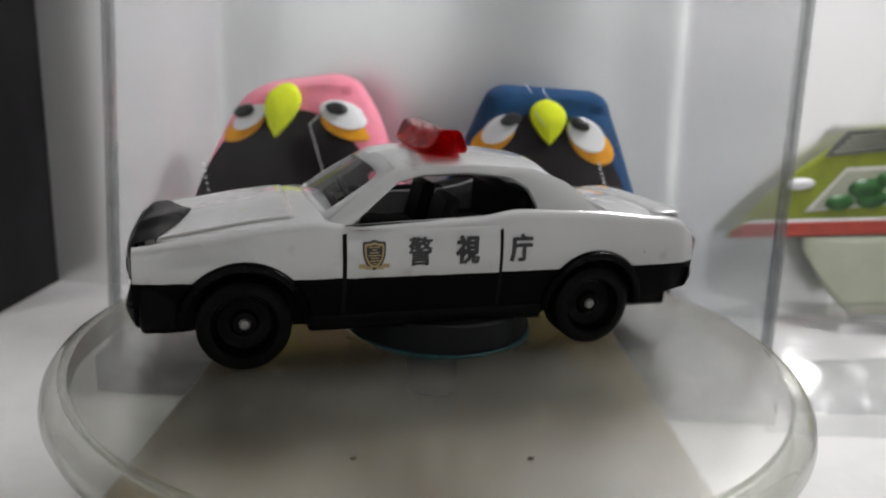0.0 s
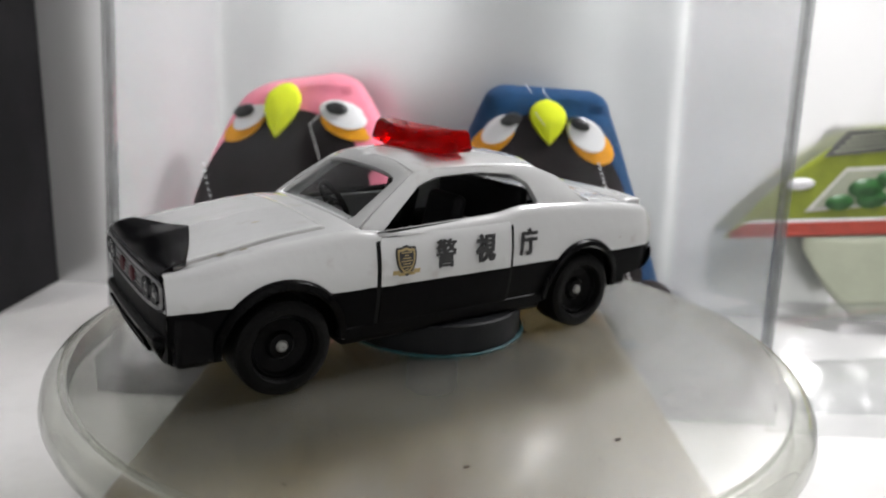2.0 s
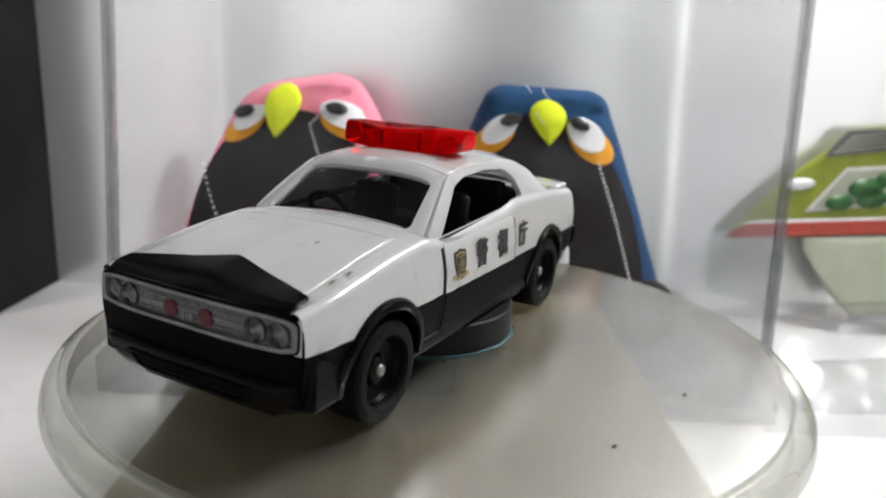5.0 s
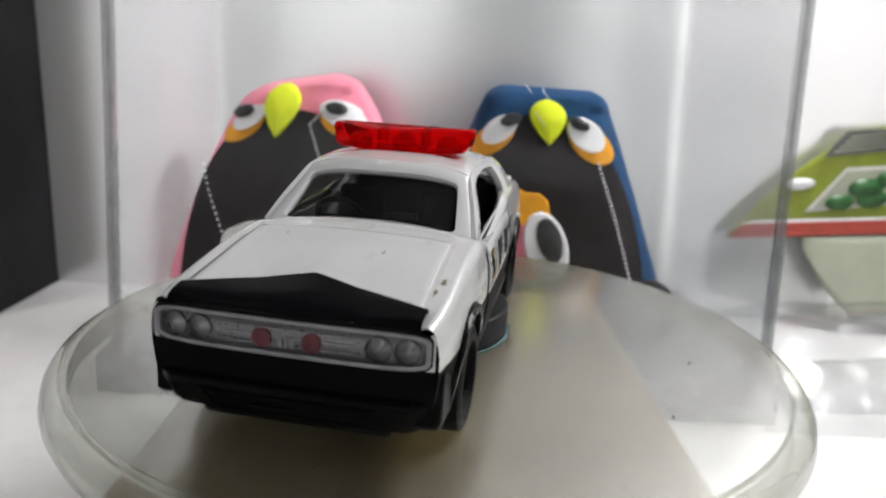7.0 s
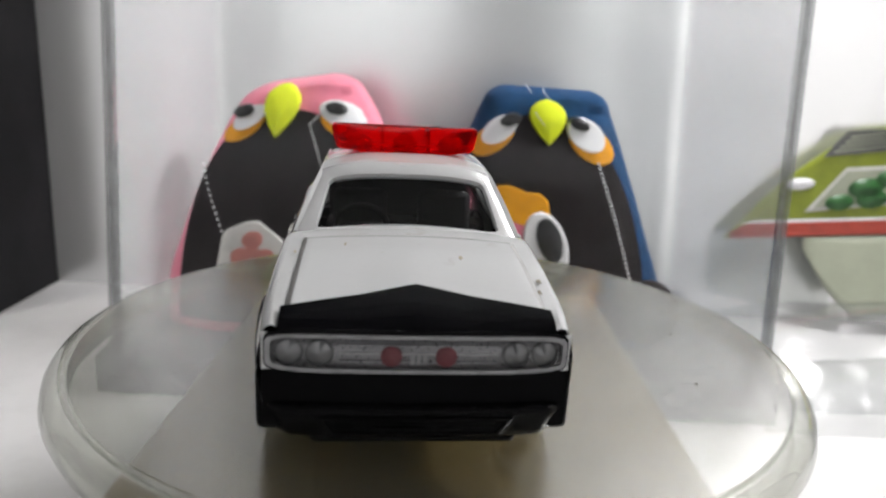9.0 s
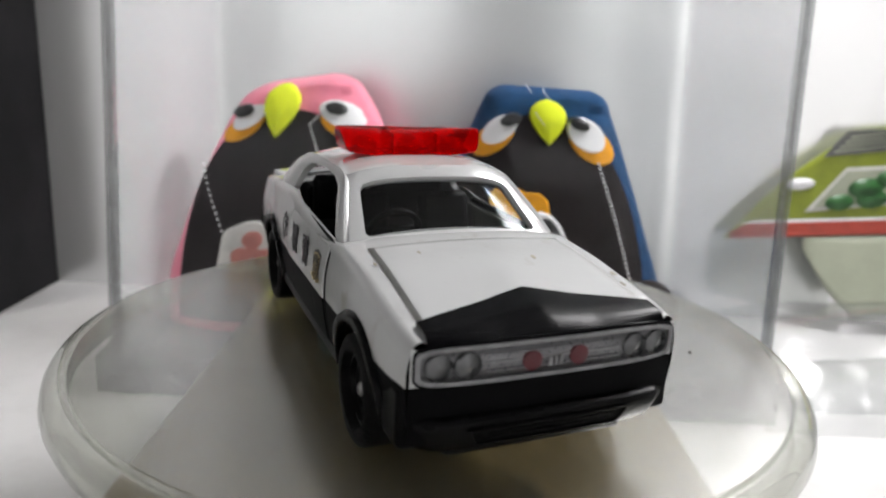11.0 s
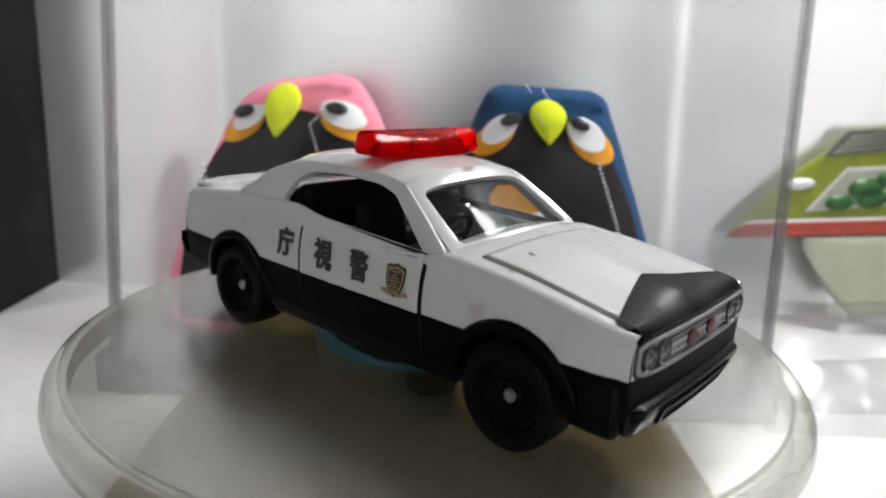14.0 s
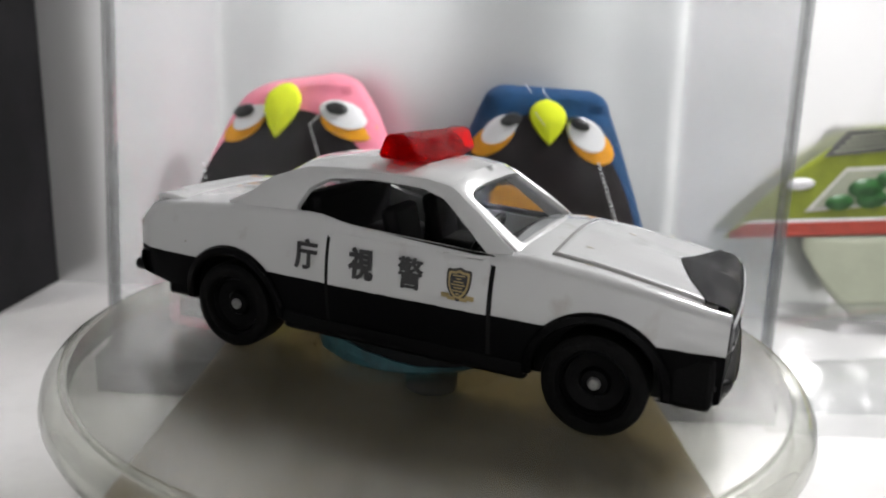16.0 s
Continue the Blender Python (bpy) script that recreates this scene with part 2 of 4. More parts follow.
# ---------- room ----------
FZ = -34.0
floor = finish("floor", boxed(-300, 420, -520, 113, FZ - 6, FZ), M_FLOOR, smooth=False)
tagged(floor, "smooth white sheet covering the shelf, slightly dusty", "floor", kind="structure")
wall = finish("wall_back", boxed(-109.3, 420, 113, 117, FZ - 6, 392), M_SHEET, smooth=False)
tagged(wall, "brushed silver metal sheet behind the display, softly reflecting", "wall", kind="structure")
wall = finish("wall_left", boxed(-118, -109.5, 84, 117, FZ - 6, 392), M_DARK, smooth=False)
tagged(wall, "black side board standing at the edge of the shelf", "wall", kind="structure")
wall = finish("wall_right", boxed(420, 426, -520, 117, FZ - 6, 392), M_WALL, smooth=False)
tagged(wall, "plain pale wall closing the room", "wall", kind="structure")
# unseen pale strips over grey ones, added for their bands in the metal sheet
for name, x0, x1 in (("wall_rear_left", -300, 5), ("wall_rear_right", 148, 426)):
    wall = finish(name, boxed(x0, x1, -526, -520, 74, 150), M_WALL, smooth=False)
    tagged(wall, "plain pale wall closing the room", "wall", kind="structure")
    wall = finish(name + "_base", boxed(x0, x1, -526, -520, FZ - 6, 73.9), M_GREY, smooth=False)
    tagged(wall, "unseen lower wall, greyed to dull its reflection in the sheet", "wall", kind="structure")
# unseen, darkened so less light from behind the camera reaches the car
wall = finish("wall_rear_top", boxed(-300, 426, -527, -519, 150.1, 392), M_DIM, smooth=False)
tagged(wall, "unseen upper wall, darkened to cut the light on the car", "wall", kind="structure")
# unseen dark board behind a gap, added to reflect as a dark band
wall = finish("rear_dark_board", boxed(-5, 158, -760, -754, FZ - 6, 392), M_DARK, smooth=False)
tagged(wall, "unseen dark board added to reflect as a dark band", "wall", kind="structure")
wall = finish("wall_side_left", boxed(-300, -118, 84, 90, FZ - 6, 392), M_WALL, smooth=False)
tagged(wall, "plain pale wall closing the room", "wall", kind="structure")
# unseen; grey tone picked to weaken its bright stripe in the sheet
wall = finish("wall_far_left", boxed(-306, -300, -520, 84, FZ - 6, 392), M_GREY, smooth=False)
tagged(wall, "unseen side wall, greyed to tone down its reflection", "wall", kind="structure")
ceiling = finish("ceiling", boxed(-306, 426, -760, 117, 392, 398), M_WALL, smooth=False)
tagged(ceiling, "plain pale board above the shelf", "ceiling", kind="structure")


# ---------- clear display case ----------
def case_x(side, z):
    return -61.8 + 0.038 * z if side < 0 else 64.6 - 0.05 * z


def make_case():
    c = thing("display_case", "clear acrylic display case with a smoky grey base strip", "case")
    y0, y1, z0, z1 = 46.0, 108.0, FZ + 8, 96.0
    for name, y in (("front_panel", y0), ("back_panel", y1)):
        bm = bmesh.new()
        grid(bm, [[(case_x(-1, z), yy, z), (case_x(1, z), yy, z)] for yy, z in ((y, z0), (y, z1), (y + 1.4, z1), (y + 1.4, z0), (y, z0))])
        p = part(name, bm, M_CASE, c, "thin clear acrylic sheet with a few hairs and scratches", smooth=False, merge=0.01)
        p.visible_shadow = False
    for side in (-1, 1):
        bm = bmesh.new()
        grid(bm, [[(case_x(side, z) + o, y0 + 1.5, z), (case_x(side, z) + o, y1 - 0.1, z)] for o, z in ((0, z0), (0, z1), (-side * 1.4, z1), (-side * 1.4, z0), (0, z0))])
        p = part("side_panel", bm, M_SIDE, c, "dusty acrylic side sheet", smooth=False, merge=0.01)
        p.visible_shadow = False
        for y, edge_mat in ((y0 - 0.1, M_EDGE),):
            bm = bmesh.new()
            for k in (0, 1):
                o = side * (0.05 - 1.05 * k)
                grid(bm, [[(case_x(side, z) + o + dx * 0.75, y + dy * 1.5, z) for dx, dy in ((-.5, 0), (.5, 0), (.5, 1), (-.5, 1))] for z in (z0, 20, z1)], True)
            p = part("corner_edge", bm, edge_mat, c, "bright polished acrylic edge", smooth=False)
            p.visible_shadow = False
    bm = boxed(case_x(-1, z1), case_x(1, z1), y0, y1 + 1.4, z1 + 0.1, z1 + 1.5)
    p = part("lid", bm, M_CASE, c, "", smooth=False)
    p.visible_shadow = False
    part("base", boxed(-66, 69, 45.2, 109.5, FZ, FZ + 7.9), M_PLINTH, c, "smoky grey plastic base", bevel=0.4)
    for i, (x, z, s, a) in enumerate(((14.0, 29.8, 1.6, 0.3), (17.2, 29.2, 2.2, -0.4), (16.2, 25.0, 2.4, 0.1))):
        bm = bmesh.new()
        pts = [(x + s * math.sin(a + k * 0.35) * 0.45 * k / 3, 45.85, z - s * k / 5) for k in range(6)]
        grid(bm, [[(px - 0.09, py, pz), (px, py - 0.09, pz + .05), (px + 0.09, py, pz)] for px, py, pz in pts])
        part("hair", bm, M_THREAD, c, "tiny white hair stuck to the acrylic")
    return c


make_case()


# ---------- turntable ----------
def make_base():
    b = thing("turntable", "yellowed ivory plastic box of a turntable, under its clear disc", "turntable")
    part("housing", boxed(-31, 30, -34, 44, FZ, -7.6), M_IVORY, b, bevel=3.0, segments=4)
    return b


make_base()


def make_disc():
    d = thing("turntable_disc", "clear plastic turning disc with a rounded rim, dusty and yellowed", "turntable")
    R = 42.3
    p = part("disc", lathe([(0.02, -1.6), (R - 1.6, -1.6), (R - 1.5, -0.8), (R - 1.5, 0.0), (0.02, 0.0)], 160), M_DISC, d)
    prof = [(R - 1.5, -1.7), (R - 1.3, -2.8), (R - 0.7, -3.7), (R + 0.2, -4.0), (R + 0.9, -3.5), (R + 1.25, -2.5), (R + 1.0, -1.3), (R + 0.4, -0.5), (R - 0.3, -0.1), (R - 0.9, 0.03), (R - 1.4, -0.1), (R - 1.4, -0.8), (R - 1.5, -1.7)]
    p = part("rim", lathe(prof, 160, cap=False), M_RIM, d, "milky rounded rim of the disc", merge=0.01)
    p.visible_shadow = False
    part("axle", lathe([(3.3, -7.4), (3.3, -1.7)], 32), M_BLACK, d, "dark plastic axle below the disc")
    p = part("sleeve", lathe([(4.6, -7.4), (4.6, -1.75)], 40, cap=False), M_CASE, d, "clear plastic sleeve round the axle")
    p.visible_shadow = False
    rng = random.Random(5)
    bm = bmesh.new()
    for k in range(90):
        r, a = 14 + 26 * rng.random() ** 0.7, rng.uniform(0, 6.283)
        s = rng.choice((0.04, 0.05, 0.06, 0.08, 0.11))
        m = pose(r * math.cos(a), r * math.sin(a), 0.05, 0, 0, rng.uniform(0, 360))
        box(bm, -s * rng.uniform(0.8, 2.6), s, -s * 0.6, s * 0.6, -0.04, 0.05, m)
    for x, y, s in ((8.8, 30.1, 0.22), (-6.3, 30.0, 0.24), (1.5, 24.0, 0.14), (3.0, 25.5, 0.14)):
        box(bm, x - s, x + s * 1.4, y - s * .6, y + s * .5, -0.04, 0.1)
    tagged(part("dust", bm, M_GRIT, d, "dark grains of dust on the disc", smooth=False), kind="stuff")
    return d


DISC = make_disc()


def make_pad():
    p = thing("magnet_pad", "round dark magnet glued down in teal under the car", "pad")
    part("magnet", lathe([(0.02, 0.25), (11.1, 0.25), (11.25, 0.4), (11.25, 3.6), (11.0, 3.8), (0.02, 3.8)], 72), M_PLATE, p, "dark grey round magnet")
    bm = bmesh.new()
    rows = []
    for i in range(96):
        a = 2 * math.pi * i / 96
        c, n = math.cos(a), math.sin(a)
        side = 0.5 - 0.5 * math.sin(a + 0.785)
        h = 0.28 + 2.4 * side ** 3.5 + 0.16 * noise.noise(Vector((c * 6, n * 6, 1.0)))
        r = 11.45 + 0.3 * side + 0.22 * noise.noise(Vector((c * 4, n * 4, 7.0)))
        rows.append([(rr * c, rr * n, z) for rr, z in ((0.02, 0.05), (r, 0.05), (r + 0.12, 0.3), (r + 0.02, h * 0.6), (r - 0.12, h), (10.9, h + 0.02))])
    rows.append(rows[0])
    grid(bm, rows)
    part("glue_layer", bm, M_TEAL, p, "uneven teal glue creeping up the magnet", merge=0.001)
    rng = random.Random(9)
    bm = bmesh.new()
    for k in range(46):
        a, r = rng.uniform(0, 6.283), 11.9 + abs(rng.gauss(0, 0.55))
        g = rng.choice((0.07, 0.09, 0.12, 0.16))
        box(bm, -g * rng.uniform(0.7, 1.8), g, -g * 0.7, g * 0.7, -0.02, g * 0.8, pose(r * math.cos(a), r * math.sin(a), 0.03, 0, 0, rng.uniform(0, 360)))
    tagged(part("grit", bm, M_GRIT, p, "dark brown grit caught round the pad", smooth=False), kind="stuff")
    return p


PAD = make_pad()

# ---------- toy police car ----------
XF, XR, HUB, WR = 20.8, -19.9, 4.9, 4.9
WIDTH = [(-34.6, 9.9), (-33.7, 11.0), (-32.4, 11.5), (-30, 11.75), (-18, 12.2), (-5, 12.5), (8, 12.6), (20, 12.6), (27, 12.5), (30.4, 12.2), (31.4, 11.8)]
SHOULDER = [(-34.5, 12.6), (-33.7, 14.0), (-32, 15.0), (-20, 16.2), (-9, 16.5), (-6, 15.8), (10, 15.0), (13, 15.6), (20, 14.9), (26, 13.9), (29, 13.35), (31.4, 12.9)]
CROWN = [(-34.5, 13.0), (-33.7, 14.6), (-32.4, 15.6), (-19, 17.3), (-9, 17.2), (10, 16.4), (13, 16.6), (20, 15.6), (26, 14.2), (30, 13.45), (31.4, 13.0)]


def top_z(x, y):
    w = soft1(WIDTH, x) - 1.6
    t = min(1.0, abs(y) / w)
    return lerp(soft1(CROWN, x), soft1(SHOULDER, x) + 0.35, t ** 2.0)


def side_y(x, z):
    w = soft1(WIDTH, x)
    sh = soft1(SHOULDER, x)
    if z < 9.8:
        return w - 0.9 * ((9.8 - z) / 5.5) ** 1.5
    return w - 0.85 * max(0, (z - 11.0) / max(0.5, sh - 11.0)) ** 1.8 * 0.9


def sill_z(x):
    z = curve1([(-35, 7.0), (-30, 5.8), (-26, 5.6), (-25, 4.6), (30, 4.6), (31.5, 5.2)], x)
    for xa in (XF, XR):
        d = 6.0 ** 2 - (x - xa) ** 2
        if d > 0:
            z = max(z, HUB + math.sqrt(d))
    return z


def stations():
    xs = set(np.linspace(-34.5, 31.4, 60).round(2))
    for xa in (XF, XR):
        xs |= {round(xa + 6.0 * math.cos(math.pi * k / 16), 2) for k in range(17)}
        xs |= {round(xa - 6.02, 2), round(xa + 6.02, 2)}
    xs = sorted(xs)
    out = [xs[0]]
    for x in xs[1:]:
        if x - out[-1] > 0.015:
            out.append(x)
    return out


def make_body(car):
    bm = bmesh.new()
    for s in (-1, 1):
        rows = []
        for x in stations():
            zb, sh = sill_z(x), soft1(SHOULDER, x)
            row = []
            for z in (4.6, 6.0, 7.5, 8.8, 9.85, 10.8, 11.8, 12.8):
                zz = max(zb, min(z, sh - 1.2))
                row.append((x, s * side_y(x, zz), zz))
            w = soft1(WIDTH, x)
            for k in range(6):
                a = k / 5 * math.pi / 2
                y = side_y(x, sh - 0.9)
                row.append((x, s * (y - 0.9 * (1 - math.cos(a))), sh - 0.9 + 1.15 * math.sin(a)))
            rows.append(row)
        grid(bm, rows)
        # top of hood and deck
        for x0, x1 in ((-34.5, -15.5), (11.0, 31.4)):
            rows = []
            for x in np.linspace(x0, x1, 22):
                ye = side_y(x, soft1(SHOULDER, x) - 0.9) - 0.9
                rows.append([(x, s * ye * t, lerp(top_z(x, ye * t) - 1.0 * max(0.0, min(1.0, (x - 28.6) / 2.0)), soft1(SHOULDER, x) + 0.25, t ** 12)) for t in np.linspace(0, 1, 9)])
            grid(bm, rows)
        # front and tail faces
        for x, o in ((31.4, 0.5), (-34.5, -0.5)):
            sh = soft1(SHOULDER, x)
            rows = []
            for k in range(8):
                t = k / 7
                zb = sill_z(x)
                row = []
                for j in range(9):
                    u = j / 8
                    ye = side_y(x, sh - 0.9) - 0.05
                    zt = lerp(top_z(x, ye * u) - (1.0 if x > 0 else 0.0), sh - 0.2, u ** 12)
                    row.append((x + o * (1 - u ** 3), s * ye * u, lerp(zb, zt, t)))
                rows.append(row)
            grid(bm, rows)
    part("body", bm, M_PAINT, car, "white over black enamel body shell, chipped at the edges", merge=0.03)
    # underside
    bm = bmesh.new()
    box(bm, -33, 30.5, -8.2, 8.2, 3.0, 9.5)
    box(bm, -13.6, 14.2, -11.3, 11.3, 3.3, 8.5)
    part("chassis", bm, M_BLACK, car, "black plastic underside", bevel=0.5)
    part("front_valance", boxed(27.0, 30.9, -12.25, 12.25, 4.4, 9.6), M_BLACK, car, "black lower front panel", bevel=0.6)


def make_arches(car):
    for xa in (XF, XR):
        for s in (-1, 1):
            bm = bmesh.new()
            rows = []
            for k in range(25):
                a = math.pi * (-0.01 + 1.02 * k / 24)
                row = []
                for r, o in ((5.9, -0.8), (5.9, 0.35), (6.1, 0.5), (6.7, 0.45), (6.95, 0.05), (6.95, -0.5)):
                    x, z = xa + r * math.cos(a), HUB + r * math.sin(a)
                    row.append((x, s * (side_y(x, max(z, 5)) + o), max(z, 3.9)))
                rows.append(row)
            grid(bm, rows)
            part("wheel_arch", bm, M_BUMPER, car, "black flared wheel arch")


def make_doors(car):
    def panel(s, x0, x1, z0, off, inset):
        bm = bmesh.new()
        rows = []
        for k in range(41):
            x = lerp(x0 + inset, x1 - inset, 0.5 - 0.5 * math.cos(math.pi * k / 40))
            sh = curve1([(-7, 15.75), (10.5, 15.05)], x) - inset + 0.25
            for d, r in ((x - x0 - inset, 0.8), (x1 - inset - x, 0.6)):
                if d < r:
                    sh -= r - math.sqrt(max(0.0, r * r - (r - d) ** 2))
            rows.append([(x, s * (side_y(x, min(z, 15)) + off + (-0.35 * ((z - 14.2) / 1.2) ** 2 if z > 14.2 else 0)), z) for z in np.linspace(z0 + inset, sh, 14)])
        grid(bm, rows)
        return bm
    for s in (-1, 1):
        part("door_gap", panel(s, -7.55, 10.75, 4.9, 0.06, 0.0), M_GAP, car, "dark door joint", solid=0.6)
        d = part("door", panel(s, -7.55, 10.75, 4.9, 0.17, 0.46), M_PAINT, car, "two-tone door with black lettering", solid=0.9, bevel=0.12)
        make_marks(d, s)


def glyph(ch, size, bold):
    c = bpy.data.curves.new("glyph", "FONT")
    c.body, c.size, c.align_x, c.align_y = ch, size, "CENTER", "CENTER"
    c.extrude, c.resolution_u, c.offset = 0.00003, 3, bold
    ob = new("glyph", c)
    me = bpy.data.meshes.new_from_object(ob.evaluated_get(bpy.context.evaluated_depsgraph_get()))
    bpy.data.objects.remove(ob)
    # thicken the strokes sideways
    bm = bmesh.new()
    bm.from_mesh(me)
    base = list(bm.verts) + list(bm.edges) + list(bm.faces)
    for k in (-1, 1):
        dup = bmesh.ops.duplicate(bm, geom=base)["geom"]
        bmesh.ops.translate(bm, vec=(k * 0.00008, k * 0.00003, k * 0.000004), verts=[v for v in dup if isinstance(v, bmesh.types.BMVert)])
    bm.to_mesh(me)
    bm.free()
    return me


GLYPHS = {}


def make_marks(door, s):
    for ch, x, z in (("\u8b66", 2.3, 12.25), ("\u8996", -3.2, 12.3), ("\u5e81", -9.8, 12.3)):
        if ch not in GLYPHS:
            GLYPHS[ch] = glyph(ch, 3.3 * MM, {"\u8b66": 0.00004, "\u8996": 0.00009}.get(ch, 0.00006))
            GLYPHS[ch].materials.append(M_INK)
        ob = new("lettering", GLYPHS[ch])
        y = s * (side_y(x, z) + (0.28 if x > -7.5 else 0.17))
        ob.matrix_basis = pose(x * MM, y * MM, z * MM, 90 - (3 if x > -7.5 else 4.8), 0, 0 if s < 0 else 180)
        ob.scale = (0.82, 1, 1)
        ob.parent = door
    for mat, k, o in ((M_INK, 1.0, 0.27), (M_GOLD, 0.84, 0.30), (M_INK, 0.68, 0.33)):
        bm = bmesh.new()
        shield = ring_loop([(-1.3, 1.4), (-0.55, 1.35), (0, 1.6), (0.55, 1.35), (1.3, 1.4), (1.22, -0.3), (0.75, -1.25), (0, -1.8), (-0.75, -1.25), (-1.22, -0.3)], 3, 1)
        ring = [(7.4 + k * p[0], 12.3 + k * p[1]) for p in shield]
        vs = [bm.verts.new((x, s * (side_y(x, z) + o), z)) for x, z in ring]
        bm.faces.new(vs)
        part("badge", bm, mat, door, "small gold and black shield badge", smooth=False, solid=0.02)
    bm = bmesh.new()
    for i, w in enumerate((0.62, 0.25, 0.5, 0.7, 0.45, 0.55, 0.2)):
        z = 13.1 - i * 0.29
        box(bm, 7.4 - w, 7.4 + w, s * (side_y(7.4, z) + 0.33), s * (side_y(7.4, z) + 0.36), z - 0.07, z + 0.05)
    for k in (-1, 1):
        box(bm, 7.4 + k * 1.25 - 0.42, 7.4 + k * 1.25 + 0.42, s * (side_y(7.4, 11) + 0.27), s * (side_y(7.4, 11) + 0.30), 10.85, 11.3)
        box(bm, 7.4 + k * 0.6 - 0.4, 7.4 + k * 0.6 + 0.4, s * (side_y(7.4, 11) + 0.31), s * (side_y(7.4, 11) + 0.345), 10.7, 11.05)
    part("badge_bars", bm, M_GOLD, door, "", smooth=False)


def hood_ridge(x, u):
    return 0.34 * max(0.0, 1 - abs(u) / 0.42) ** 1.1 * min(1, max(0, (x - 16) / 10))


def make_hood(car):
    def sheet(inset, off, bulge):
        bm = bmesh.new()
        rows = []
        for k in range(25):
            x = lerp(15.4 + inset, 30.2, k / 24)
            half = lerp(9.9, 10.2, k / 24) - inset
            row = []
            for j in range(25):
                u = -1 + 2 * j / 24
                y = half * u
                row.append((x, y, top_z(x, y) + off + bulge * hood_ridge(x, u)))
            rows.append(row)
        grid(bm, rows)
        return bm
    part("hood_joint", sheet(0, 0.10, 0), M_GREYGAP, car, "grey joint round the hood", solid=0.5)
    part("hood", sheet(0.32, 0.22, 1), M_PAINT, car, "white hood with a centre crease", solid=0.5, bevel=0.1)
    # black nose piece rolling down from the hood to the grille
    bm = bmesh.new()
    rows = []
    for j in range(41):
        u = -1 + 2 * j / 40
        y = 10.45 * u
        lift = 0.27 + 0.05 * (1 - u ** 4)
        xb = 26.0 + 3.2 * abs(u) ** 1.15
        xe, ze = 32.2 - 0.5 * abs(u) ** 3, 12.6 - 0.1 * abs(u) ** 4
        zb = top_z(xb, y) + lift + hood_ridge(xb, u)
        row = [(xb, y, zb - 0.5), (xb + 0.02, y, zb)]
        for k in range(1, 15):
            t = k / 14
            x = lerp(xb, xe, t ** 0.8)
            top = top_z(min(x, 31.4), y) + lift
            z = lerp(top, ze, t ** 5) + hood_ridge(26.5, u) * (1 - t ** 9)
            row.append((x, y, z))
        row.append((xe - 0.9, y, ze - 0.35))
        rows.append(row)
    grid(bm, rows)
    part("nose_panel", bm, M_NOSE, car, "glossy black arrow-shaped nose of the hood")


# greenhouse surfaces
def cab_y(z):
    return lerp(11.35, 9.0, max(0, (z - 15.2) / 6.0) ** 1.25)


def roof_z(x, u):
    return soft1([(-13.2, 20.5), (-10, 21.0), (-3, 21.3), (2, 21.2), (4.6, 20.7)], x, 0.8) + 1.15 * (1 - abs(u) ** 3.2)


def front_glass(u, v):
    b = Vector((12.9 + 0.8 * (1 - u * u), 10.9 * u, 15.4 + 0.9 * (1 - u * u)))
    t = Vector((4.6 + 0.5 * (1 - u * u), 8.95 * u, roof_z(4.6, u)))
    return b.lerp(t, v)


def rear_glass(u, v):
    b = Vector((-21.2 - 0.4 * (1 - u * u), 10.6 * u, 16.5 + 0.8 * (1 - u * u)))
    t = Vector((-13.2 - 0.4 * (1 - u * u), 8.9 * u, roof_z(-13.2, u)))
    return b.lerp(t, v)


def ring_loop(corners, n, rounding=0.0):
    """Points evenly along a closed polygon, n to each side."""
    out = []
    m = len(corners)
    for i in range(m):
        a, b = Vector(corners[i]), Vector(corners[(i + 1) % m])
        for k in range(n):
            out.append(a.lerp(b, k / n))
    for _ in range(int(rounding)):
        out = [(out[i - 1] + 2 * out[i] + out[(i + 1) % len(out)]) / 4 for i in range(len(out))]
    return out


